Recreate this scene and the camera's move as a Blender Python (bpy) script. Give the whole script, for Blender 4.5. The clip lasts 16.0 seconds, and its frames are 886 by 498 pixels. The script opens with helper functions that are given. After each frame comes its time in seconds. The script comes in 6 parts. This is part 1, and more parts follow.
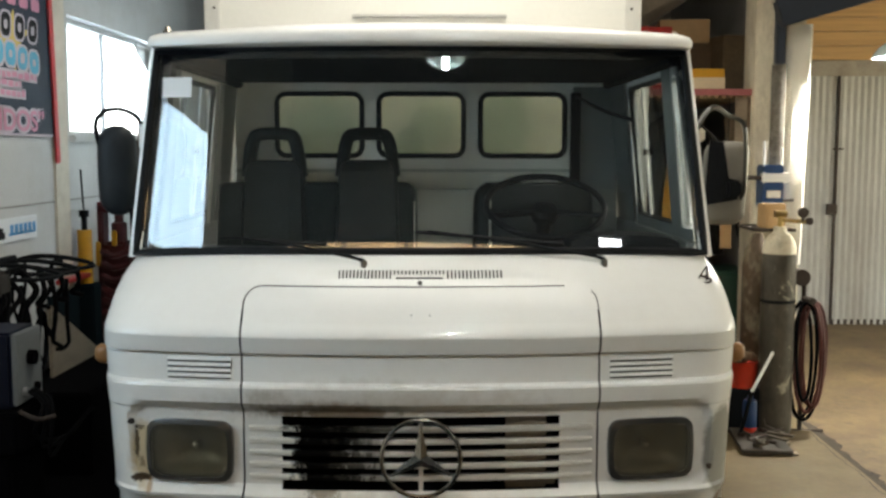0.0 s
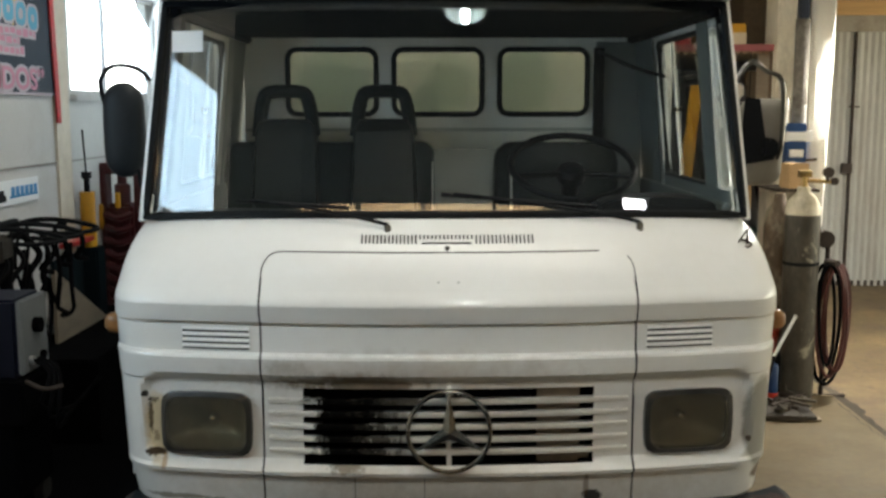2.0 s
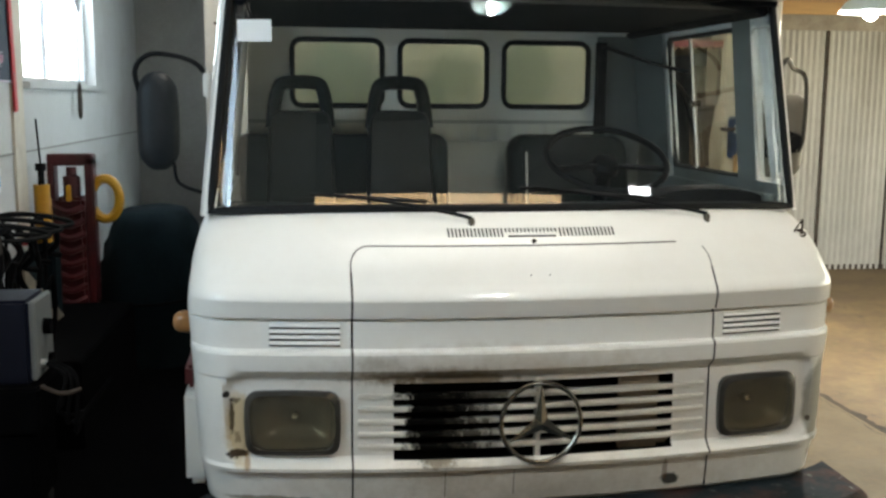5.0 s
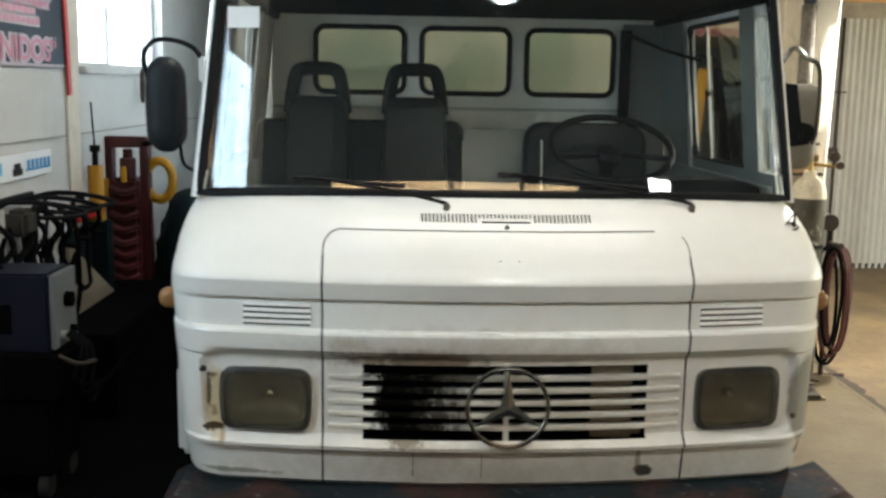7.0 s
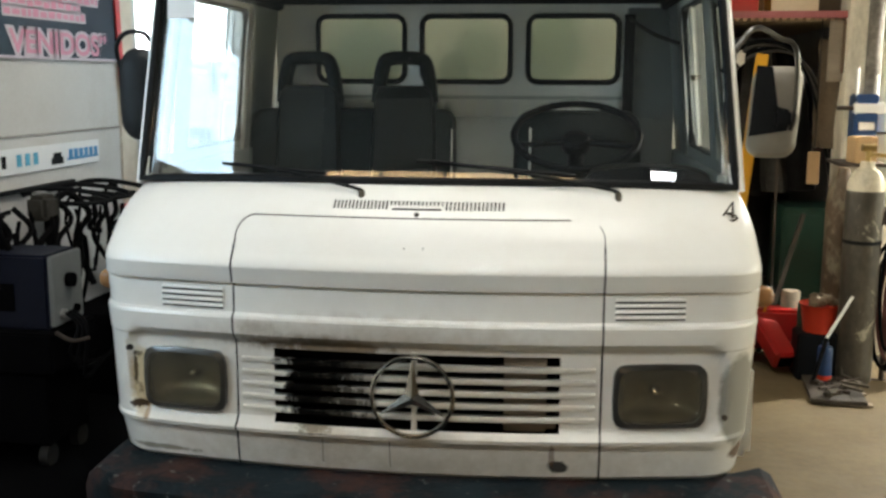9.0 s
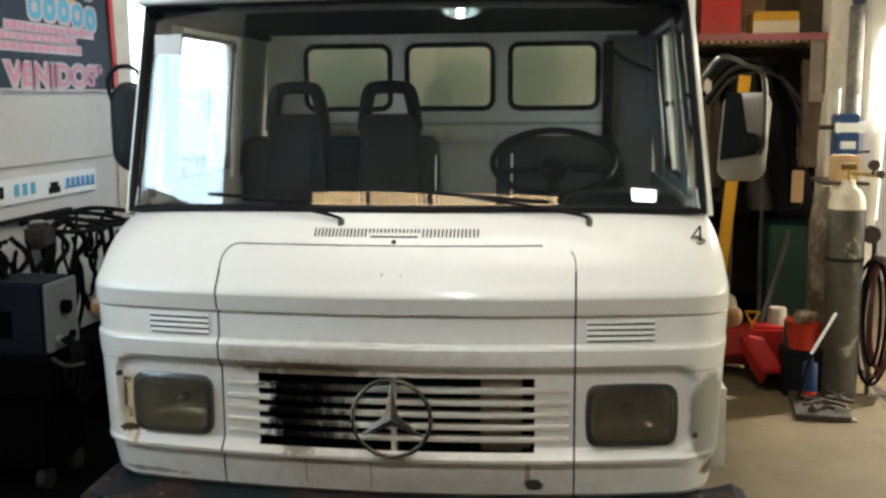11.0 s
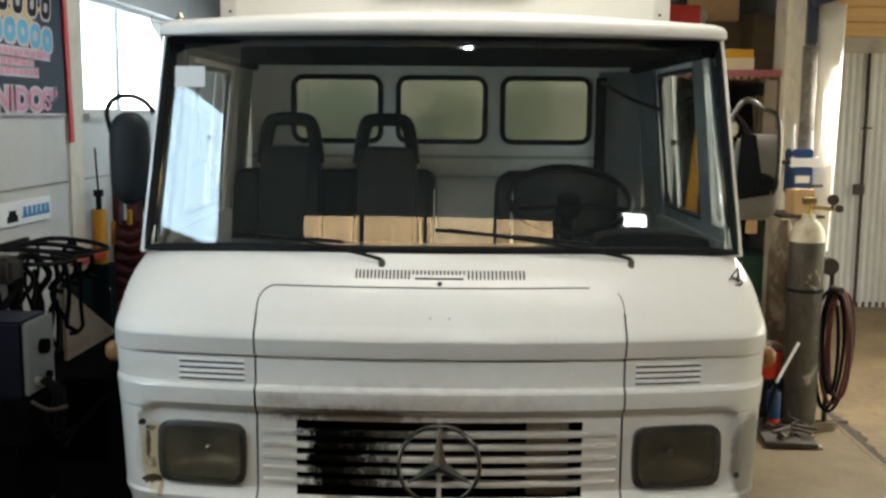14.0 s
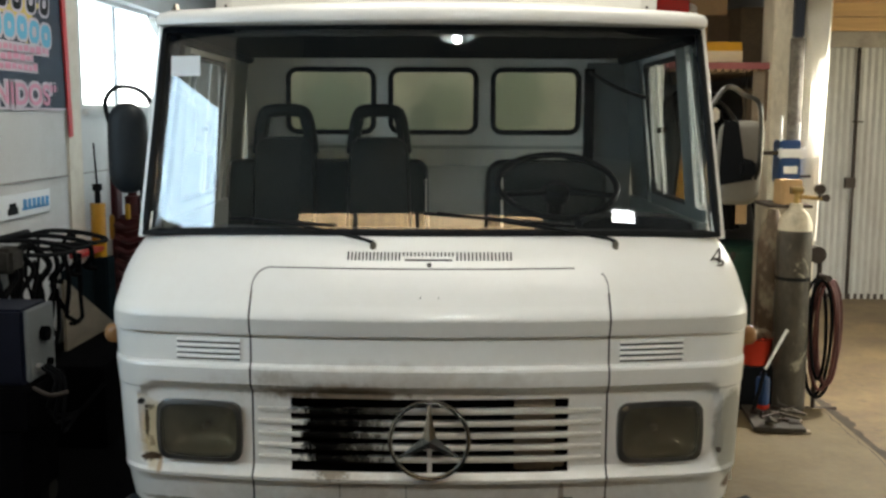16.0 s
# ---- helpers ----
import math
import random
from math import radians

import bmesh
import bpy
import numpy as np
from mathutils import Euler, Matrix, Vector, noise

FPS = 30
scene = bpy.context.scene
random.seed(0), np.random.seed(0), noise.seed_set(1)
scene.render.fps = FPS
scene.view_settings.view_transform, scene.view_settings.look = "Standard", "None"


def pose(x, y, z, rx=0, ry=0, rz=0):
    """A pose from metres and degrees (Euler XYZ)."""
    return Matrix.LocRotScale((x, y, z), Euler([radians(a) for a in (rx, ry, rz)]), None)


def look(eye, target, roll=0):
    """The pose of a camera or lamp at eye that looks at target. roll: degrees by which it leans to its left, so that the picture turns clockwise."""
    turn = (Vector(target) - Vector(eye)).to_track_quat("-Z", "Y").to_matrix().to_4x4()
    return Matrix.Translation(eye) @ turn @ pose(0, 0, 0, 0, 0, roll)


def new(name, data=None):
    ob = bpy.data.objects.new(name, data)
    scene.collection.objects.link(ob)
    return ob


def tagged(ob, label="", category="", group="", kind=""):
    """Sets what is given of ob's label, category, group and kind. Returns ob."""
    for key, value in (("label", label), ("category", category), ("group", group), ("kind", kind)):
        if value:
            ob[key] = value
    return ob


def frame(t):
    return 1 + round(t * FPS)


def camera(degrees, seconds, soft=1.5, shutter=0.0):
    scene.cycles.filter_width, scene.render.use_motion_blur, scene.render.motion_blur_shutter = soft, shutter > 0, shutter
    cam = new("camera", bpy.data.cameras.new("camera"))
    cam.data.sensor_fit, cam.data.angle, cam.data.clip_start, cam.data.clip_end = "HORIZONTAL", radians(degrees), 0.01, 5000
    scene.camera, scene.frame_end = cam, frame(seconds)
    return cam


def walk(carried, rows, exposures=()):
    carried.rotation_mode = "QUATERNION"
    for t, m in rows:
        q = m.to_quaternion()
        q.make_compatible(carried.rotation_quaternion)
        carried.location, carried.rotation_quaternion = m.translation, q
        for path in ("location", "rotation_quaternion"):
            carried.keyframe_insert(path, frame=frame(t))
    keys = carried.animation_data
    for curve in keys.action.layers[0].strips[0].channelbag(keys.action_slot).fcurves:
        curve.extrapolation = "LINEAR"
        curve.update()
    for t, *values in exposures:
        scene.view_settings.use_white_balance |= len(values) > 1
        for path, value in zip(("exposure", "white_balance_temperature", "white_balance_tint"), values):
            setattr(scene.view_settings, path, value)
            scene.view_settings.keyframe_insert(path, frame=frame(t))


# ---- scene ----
cam = camera(47.6, 16.0, soft=2.7, shutter=0.8)
PATH = [
    (0, (0.122, 0.494, 1.678), (0.082, 2.484, 1.483), 0.05),
    (0.5, (0.103, 0.52, 1.677), (0.065, 2.51, 1.479), 0.07),
    (1, (0.081, 0.561, 1.674), (0.043, 2.549, 1.462), 0.06),
    (1.5, (0.068, 0.606, 1.67), (0.026, 2.591, 1.431), -0.00),
    (2, (0.027, 0.657, 1.672), (-0.009, 2.638, 1.398), -0.08),
    (2.5, (-0.047, 0.704, 1.68), (-0.062, 2.681, 1.374), -0.06),
    (3, (-0.146, 0.776, 1.673), (-0.126, 2.755, 1.384), 0.22),
    (3.5, (-0.296, 0.787, 1.676), (-0.201, 2.768, 1.415), 0.87),
    (4, (-0.456, 0.745, 1.675), (-0.274, 2.718, 1.404), 0.57),
    (5.25, (-0.69, 0.675, 1.683), (-0.436, 2.636, 1.385), 0.45),
    (6.5, (-0.455, 0.599, 1.684), (-0.358, 2.572, 1.369), 0.36),
    (7, (-0.279, 0.621, 1.678), (-0.234, 2.595, 1.361), 0.94),
    (7.5, (-0.126, 0.659, 1.668), (-0.129, 2.634, 1.349), 1.43),
    (8, (0.06, 0.701, 1.653), (-0.026, 2.673, 1.332), 1.54),
    (8.5, (0.287, 0.708, 1.654), (0.09, 2.67, 1.319), 0.81),
    (9.75, (0.665, 0.645, 1.676), (0.318, 2.595, 1.35), 0.1),
    (11, (0.611, 0.605, 1.704), (0.31, 2.56, 1.406), -0.48),
    (11.5, (0.494, 0.611, 1.74), (0.249, 2.574, 1.441), -0.13),
    (12, (0.347, 0.637, 1.774), (0.165, 2.606, 1.473), 0.32),
    (12.5, (0.207, 0.66, 1.799), (0.083, 2.634, 1.501), 0.57),
    (13, (0.153, 0.655, 1.798), (0.054, 2.633, 1.519), 0.60),
    (13.5, (0.123, 0.635, 1.794), (0.039, 2.615, 1.526), 0.56),
    (14, (0.108, 0.619, 1.768), (0.034, 2.6, 1.507), 0.51),
    (14.5, (0.123, 0.589, 1.752), (0.047, 2.571, 1.494), 0.38),
    (15, (0.135, 0.559, 1.741), (0.059, 2.541, 1.483), 0.25),
    (15.5, (0.148, 0.53, 1.727), (0.071, 2.512, 1.471), 0.17),
    (16, (0.143, 0.52, 1.721), (0.071, 2.502, 1.462), 0.19),
]
walk(cam, [(t, look(eye, target, roll)) for t, eye, target, roll in PATH],
     exposures=((0, 1.69), (1.5, 1.66), (2, 1.62), (2.5, 1.78), (3, 1.90), (4, 1.89), (6.5, 1.99), (8.5, 1.97), (11, 1.95), (12, 1.88), (12.5, 1.73), (14.5, 1.64), (16, 1.66)))
# ---- light ----
world = bpy.data.worlds.new("sky")
scene.world = world
world.use_nodes = True
wn = world.node_tree
sky = wn.nodes.new("ShaderNodeTexSky")
sky.sky_type = "NISHITA"
sky.sun_disc = False
sky.sun_elevation, sky.sun_rotation = radians(26), radians(8.5)
wn.links.new(sky.outputs[0], wn.nodes["Background"].inputs[0])
wn.nodes["Background"].inputs[1].default_value = 0.135
sun = new("sun", bpy.data.lights.new("sun", "SUN"))
sun.data.energy, sun.data.angle, sun.data.color = 5.0, radians(0.5), (1.0, 0.95, 0.86)
sun.matrix_world = look((3, 16, 10), (0, -4, 0))


def area_lamp(name, m, sx, sy, power, colour):
    d = bpy.data.lights.new(name, "AREA")
    d.shape, d.size, d.size_y, d.energy, d.color = "RECTANGLE", sx, sy, power, colour
    ob = new(name, d)
    ob.matrix_world = m
    return ob


def disc_lamp(name, at, power, colour, size):
    d = bpy.data.lights.new(name, "AREA")
    d.shape, d.size, d.energy, d.color = "DISK", size, power, colour
    ob = new(name, d)
    ob.location = at
    return ob


# ---- materials ----
def material(name, colour, rough=0.5, metal=0.0, var=0.12, scale=3.0, fine=45.0, bump=0.15, dirt=None, coat=0.0, stretch=(1, 1, 1),
             spots=(), transmission=0.0, ior=1.5, by_object=0.0, spec=0.5, flakes=None):
    """A surface with broad and fine variation; spots: (centre, radii, colour, amount, raggedness) stains with a shape of their own."""
    m = bpy.data.materials.new(name)
    m.use_nodes = True
    t = m.node_tree
    b = t.nodes["Principled BSDF"]

    def node(kind, **kw):
        n = t.nodes.new(kind)
        for k, v in kw.items():
            n.inputs[k].default_value = v
        return n

    def mix(fac, a, c):
        n = t.nodes.new("ShaderNodeMix")
        n.data_type = "RGBA"
        if isinstance(fac, (int, float)):
            n.inputs[0].default_value = fac
        else:
            t.links.new(fac, n.inputs[0])
        for sock, val in ((n.inputs[6], a), (n.inputs[7], c)):
            if isinstance(val, tuple):
                sock.default_value = (*val[:3], 1)
            else:
                t.links.new(val, sock)
        return n.outputs[2]

    def calc(op, a, c=0.0, clamp=False):
        n = t.nodes.new("ShaderNodeMath")
        n.operation, n.use_clamp = op, clamp
        for sock, val in ((n.inputs[0], a), (n.inputs[1], c)):
            if isinstance(val, (int, float)):
                sock.default_value = val
            else:
                t.links.new(val, sock)
        return n.outputs[0]

    geo = t.nodes.new("ShaderNodeNewGeometry")
    mapped = node("ShaderNodeMapping", Scale=stretch)
    t.links.new(geo.outputs["Position"], mapped.inputs[0])
    broad = node("ShaderNodeTexNoise", Scale=scale, Detail=4.0, Roughness=0.6)
    small = node("ShaderNodeTexNoise", Scale=fine, Detail=3.0, Roughness=0.6)
    for n in (broad, small):
        t.links.new(mapped.outputs[0], n.inputs[0])
    lo = tuple(c * (1 - 2 * var) for c in colour)
    hi = tuple(min(1, c * (1 + 1.2 * var)) for c in colour)
    f1 = calc("ADD", calc("MULTIPLY", broad.outputs[0], 1.3), calc("MULTIPLY", small.outputs[0], 0.7))
    f1 = calc("SUBTRACT", f1, 0.5, True)
    col = mix(f1, lo, hi)
    if by_object:
        info = t.nodes.new("ShaderNodeObjectInfo")
        col = mix(calc("MULTIPLY", info.outputs["Random"], by_object), col, tuple(c * 0.45 for c in colour))
    rough_out = calc("ADD", calc("MULTIPLY", small.outputs[0], 0.12 if bump else 0.02), rough - (0.06 if bump else 0.01), True)
    if dirt:
        dcol, amount, dscale = dirt
        dn = node("ShaderNodeTexNoise", Scale=dscale, Detail=6.0, Roughness=0.7)
        t.links.new(mapped.outputs[0], dn.inputs[0])
        f = calc("MULTIPLY", calc("SUBTRACT", dn.outputs[0], 0.47, True), 5.0 * amount, True)
        col = mix(f, col, dcol)
    if flakes:
        fcol, level, fscale = flakes
        fn = node("ShaderNodeTexNoise", Scale=fscale, Detail=8.0, Roughness=0.75, Distortion=0.6)
        t.links.new(mapped.outputs[0], fn.inputs[0])
        col = mix(calc("MULTIPLY", calc("SUBTRACT", fn.outputs[0], level, True), 14.0, True), col, fcol)
    shine, glaze = None, None
    for centre, radii, scol, amount, ragged, *hard in spots:
        sub = t.nodes.new("ShaderNodeVectorMath")
        sub.operation = "SUBTRACT"
        t.links.new(geo.outputs["Position"], sub.inputs[0])
        sub.inputs[1].default_value = centre
        dv = t.nodes.new("ShaderNodeVectorMath")
        dv.operation = "DIVIDE"
        t.links.new(sub.outputs[0], dv.inputs[0])
        dv.inputs[1].default_value = radii
        ln = t.nodes.new("ShaderNodeVectorMath")
        ln.operation = "LENGTH"
        t.links.new(dv.outputs[0], ln.inputs[0])
        sn = node("ShaderNodeTexNoise", Scale=60.0 if max(radii[0], radii[2]) < 0.09 and min(radii) < 0.03 else 20.0, Detail=7.0, Roughness=0.72)
        streak = node("ShaderNodeMapping", Scale=(1.5, 1.0, 0.45) if radii[2] > 0.1 and ragged > 1.5 else (1.0, 1.0, 1.0))
        t.links.new(geo.outputs["Position"], streak.inputs[0])
        t.links.new(streak.outputs[0], sn.inputs[0])
        e = calc("ADD", calc("SUBTRACT", 1.0, ln.outputs["Value"]), calc("MULTIPLY", calc("SUBTRACT", sn.outputs[0], 0.5), ragged))
        f = calc("MULTIPLY", e, hard[0] if hard else 5.0, True)
        f = calc("MULTIPLY", f, amount)
        col = mix(f, col, scol)
        keep = calc("SUBTRACT", 1.0, f)
        shine = calc("MULTIPLY", keep, spec if shine is None else shine)
        glaze = calc("MULTIPLY", keep, coat if glaze is None else glaze)
    t.links.new(col, b.inputs["Base Color"])
    t.links.new(rough_out, b.inputs["Roughness"])
    b.inputs["Metallic"].default_value = metal
    b.inputs["Coat Weight"].default_value = coat
    b.inputs["Coat Roughness"].default_value = 0.06
    b.inputs["Transmission Weight"].default_value = transmission
    b.inputs["IOR"].default_value = ior
    b.inputs["Specular IOR Level"].default_value = spec
    if shine is not None:
        t.links.new(shine, b.inputs["Specular IOR Level"])
        t.links.new(glaze, b.inputs["Coat Weight"])
    if bump:
        bp = node("ShaderNodeBump", Strength=bump, Distance=0.004)
        t.links.new(small.outputs[0], bp.inputs["Height"])
        t.links.new(bp.outputs[0], b.inputs["Normal"])
    return m


def glow(name, colour, strength):
    m = bpy.data.materials.new(name)
    m.use_nodes = True
    b = m.node_tree.nodes["Principled BSDF"]
    b.inputs["Base Color"].default_value = (*colour, 1)
    b.inputs["Emission Color"].default_value = (*colour, 1)
    b.inputs["Emission Strength"].default_value = strength
    return m


def clear_glass(name, tint=(1, 1, 1), rough=0.0, dust=0.0, ior=1.58):
    m = bpy.data.materials.new(name)
    m.use_nodes = True
    b = m.node_tree.nodes["Principled BSDF"]
    b.inputs["Base Color"].default_value = (*tint, 1)
    b.inputs["Roughness"].default_value = rough
    b.inputs["Transmission Weight"].default_value = 1.0 - dust
    b.inputs["IOR"].default_value = ior
    return m


SOOT, RUST, GRIME = (0.004, 0.0035, 0.003), (0.11, 0.055, 0.024), (0.30, 0.26, 0.20)
DARKRUST = (0.035, 0.018, 0.009)
M_PAINT = material("white_paint", (0.80, 0.79, 0.75), 0.36, var=0.02, scale=1.5, fine=30, bump=0.0, coat=0.45, dirt=((0.68, 0.64, 0.56), 0.22, 3.0), spec=0.4, spots=(
    ((-0.27, 3.53, 0.853), (0.22, 0.3, 0.020), SOOT, 1.0, 3.0, 3.0),
    ((-0.32, 3.53, 0.862), (0.30, 0.3, 0.045), (0.055, 0.042, 0.03), 0.85, 1.6, 1.6),
    ((-0.16, 3.53, 0.875), (0.62, 0.3, 0.10), (0.24, 0.19, 0.14), 0.62, 0.9, 1.1),
    ((-0.316, 3.53, 0.603), (0.060, 0.3, 0.020), SOOT, 0.9, 2.4, 2.6),
    ((-0.28, 3.53, 0.56), (0.16, 0.3, 0.10), (0.26, 0.21, 0.16), 0.5, 1.2, 1.0),
    # two broad spots: brown grime, with the lower nose's shade put into the colour
    ((0.0, 3.53, 0.68), (1.08, 0.5, 0.30), (0.56, 0.46, 0.33), 0.58, 0.7, 0.9),
    ((0.0, 3.53, 0.48), (0.98, 0.4, 0.13), GRIME, 0.66, 0.9, 1.1),
    ((-0.908, 3.66, 0.705), (0.046, 0.3, 0.125), (0.56, 0.43, 0.23), 0.85, 0.8, 3.0),
    ((-0.915, 3.66, 0.628), (0.034, 0.3, 0.013), DARKRUST, 0.95, 2.0, 5.0),
    ((-0.885, 3.66, 0.600), (0.012, 0.3, 0.03), (0.36, 0.20, 0.07), 0.7, 1.2, 2.0),
    ((-0.890, 3.66, 0.72), (0.006, 0.3, 0.085), RUST, 0.7, 2.6, 3.0),
    ((-0.930, 3.66, 0.745), (0.008, 0.3, 0.060), DARKRUST, 0.85, 2.6, 4.0),
    ((-0.920, 3.66, 0.790), (0.016, 0.3, 0.010), DARKRUST, 0.7, 3.0, 4.0),
    ((-0.915, 3.66, 0.675), (0.012, 0.3, 0.020), RUST, 0.6, 3.0, 3.0),
    ((-0.945, 3.66, 0.81), (0.012, 0.3, 0.012), SOOT, 0.95, 0.8),
    ((-0.84, 3.66, 0.487), (0.14, 0.3, 0.010), (0.13, 0.11, 0.06), 0.7, 2.0, 3.0),
    # grey patch paints the shade at the right end of the lamp recess
    ((0.968, 3.80, 0.70), (0.072, 0.3, 0.165), (0.25, 0.24, 0.20), 0.85, 0.5, 6.0),
    ((0.925, 3.70, 0.655), (0.010, 0.3, 0.010), DARKRUST, 0.85, 1.2),
    ((0.43, 3.56, 0.50), (0.035, 0.3, 0.022), SOOT, 0.92, 1.2),
    ((0.41, 3.56, 0.535), (0.010, 0.3, 0.04), RUST, 0.6, 1.8),
    ((-0.50, 3.53, 0.905), (0.08, 0.3, 0.03), GRIME, 0.5, 2.2, 1.5),
    ((0.98, 3.85, 0.53), (0.05, 0.2, 0.03), RUST, 0.9, 1.5),
))
M_SLAT = material("slat_white_paint", (0.66, 0.62, 0.54), 0.45, var=0.10, spots=(
    ((-0.322, 3.55, 0.72), (0.088, 0.3, 0.40), SOOT, 1.0, 1.6, 4.0),
    ((-0.300, 3.55, 0.72), (0.125, 0.3, 0.32), SOOT, 0.97, 3.4, 3.2),
    ((-0.25, 3.55, 0.815), (0.22, 0.3, 0.050), SOOT, 0.97, 2.2, 3.0),
    ((-0.19, 3.55, 0.70), (0.10, 0.3, 0.20), SOOT, 0.6, 3.4, 2.4),
    ((0.10, 3.55, 0.72), (0.40, 0.3, 0.25), GRIME, 0.4, 1.5, 1.2),
))
M_BOX = material("box_white_panel", (0.80, 0.79, 0.74), 0.35, var=0.03, scale=1.5)
M_CHROME = material("worn_chrome", (0.50, 0.47, 0.41), 0.22, metal=1.0, var=0.12, bump=0.05)
M_TOOL = material("greasy_steel", (0.12, 0.105, 0.08), 0.45, metal=0.7, var=0.3)
M_PALEALU = material("pale_lacquered_profile", (0.66, 0.65, 0.61), 0.4, var=0.08)
M_ALU = material("aluminium", (0.62, 0.62, 0.60), 0.42, metal=0.9, var=0.1)
M_RUBBER = material("black_rubber", (0.008, 0.009, 0.010), 0.55, var=0.2, bump=0.1, spec=0.15)
M_MIRRORBACK = material("blue_black_mirror_shell", (0.014, 0.019, 0.024), 0.5, var=0.2, spec=0.25)
M_BLACK = material("black_plastic", (0.006, 0.007, 0.0085), 0.55, var=0.2, bump=0.1, spec=0.12)
M_SEAMDARK = material("dirty_seam", (0.045, 0.040, 0.034), 0.8, var=0.4, scale=9, spec=0.1)
# near-black for openings and cavities, their shade put into the colour
M_VOID = material("shaded_opening_black", (0.004, 0.004, 0.004), 0.9, spec=0.05)
M_BUMPER = material("dark_blue_worn_bumper", (0.008, 0.014, 0.018), 0.7, var=0.45, scale=7, bump=0.5, spec=0.12, dirt=((0.085, 0.032, 0.020), 0.7, 5.0), flakes=((0.14, 0.15, 0.14), 0.60, 24.0))
M_LENS = material("headlight_glass", (0.84, 0.77, 0.60), 0.03, var=0.12, scale=7, fine=40, bump=0.0, coat=0.0, spec=0.3, transmission=0.97, ior=1.12, dirt=((0.62, 0.55, 0.40), 0.35, 9.0), stretch=(1, 1, 0.8))
M_BOWL = material("dull_headlight_reflector", (0.095, 0.083, 0.060), 0.30, metal=0.55, var=0.25, scale=9)
M_LENSRIM = material("headlight_rim", (0.035, 0.033, 0.028), 0.3, var=0.3, coat=0.6)
M_AMBER = material("amber_plastic", (0.30, 0.14, 0.045), 0.45, var=0.15, coat=0.2)
M_SEAT = material("black_seat_vinyl", (0.008, 0.0125, 0.012), 0.42, var=0.25, bump=0.2, spec=0.2)
M_SEATTRIM = material("pale_seat_piping", (0.55, 0.53, 0.47), 0.3, coat=0.4)
M_TRIM = material("blue_grey_cab_trim", (0.155, 0.172, 0.165), 0.45, var=0.1)
M_CABWALL = material("grey_cab_wall", (0.88, 0.86, 0.79), 0.55, var=0.05)
M_RIB = material("cream_pressed_rib", (0.95, 0.91, 0.80), 0.5, var=0.08)
M_HEADLINER = material("dark_headliner", (0.006, 0.007, 0.009), 0.9, var=0.15, spec=0.05)
# dusty green stains, spread so the colour also gives the right pane's lit half
M_DUSTY = material("dusty_green_pane", (0.80, 0.82, 0.66), 0.30, var=0.18, scale=3, bump=0.05, coat=0.2, transmission=0.70, spots=(
    ((0.31, 5.38, 1.80), (0.17, 0.3, 0.22), (0.36, 0.45, 0.33), 0.75, 0.9, 2.5), ((-0.03, 5.37, 1.78), (0.16, 0.3, 0.16), (0.42, 0.52, 0.38), 0.7, 1.0, 2.0),
    ((-0.14, 5.36, 1.70), (0.09, 0.3, 0.12), (0.32, 0.42, 0.32), 0.7, 1.0, 2.5), ((-0.55, 5.36, 1.78), (0.24, 0.3, 0.20), (0.42, 0.53, 0.41), 0.75, 0.9, 2.0)))
M_TRIMDARK = material("dark_grey_green_board", (0.52, 0.53, 0.47), 0.55, var=0.15, scale=4)
M_PAPER = material("white_paper", (0.88, 0.88, 0.86), 0.6, var=0.02, bump=0.02)
M_GLASS = clear_glass("clear_glass", (0.94, 0.97, 0.97))
M_SCREEN = clear_glass("dusty_windscreen_glass", (0.93, 0.97, 0.95), 0.0, 0.0045, 1.68)
M_WALL = material("dirty_white_wall", (0.55, 0.55, 0.54), 0.7, var=0.06, scale=1.2, dirt=((0.38, 0.35, 0.31), 0.35, 2.0), bump=0.2)
M_PILASTER = material("cream_pilaster", (0.64, 0.58, 0.48), 0.7, var=0.08, dirt=((0.35, 0.28, 0.2), 0.35, 4.0))
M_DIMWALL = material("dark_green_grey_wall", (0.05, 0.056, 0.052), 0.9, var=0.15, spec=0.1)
M_GREYWALL = material("grey_wall", (0.30, 0.29, 0.27), 0.8, var=0.12)
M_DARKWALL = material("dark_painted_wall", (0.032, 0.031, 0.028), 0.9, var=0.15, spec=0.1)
M_CONCRETE = material("worn_concrete_floor", (0.168, 0.116, 0.055), 0.75, var=0.34, scale=1.6, fine=22, bump=1.0, dirt=((0.115, 0.075, 0.042), 1.0, 3.4), flakes=((0.085, 0.058, 0.036), 0.575, 5.5))
M_SCREED = material("smooth_concrete_floor", (0.152, 0.112, 0.057), 0.65, var=0.26, scale=1.4, fine=26, bump=0.5, spec=0.3, dirt=((0.17, 0.135, 0.085), 0.5, 3.2), flakes=((0.13, 0.10, 0.065), 0.63, 5.0))
M_JOINT = material("joint_dirt", (0.045, 0.033, 0.020), 0.9, var=0.4, scale=8, bump=1.0)
M_LINTEL = material("concrete_lintel", (0.40, 0.36, 0.30), 0.85, var=0.15, scale=4, bump=0.6, dirt=((0.2, 0.16, 0.12), 0.5, 5.0))
M_TIN = material("galvanised_corrugated_tin", (0.46, 0.455, 0.42), 0.62, metal=0.05, var=0.16, scale=1.5, stretch=(1, 1, 0.25), dirt=((0.24, 0.20, 0.15), 0.45, 1.4))
M_STEELDARK = material("dark_blue_steel", (0.02, 0.028, 0.045), 0.45, var=0.2)
M_IRON = material("rusty_iron", (0.06, 0.045, 0.035), 0.7, metal=0.4, var=0.3, bump=0.4)
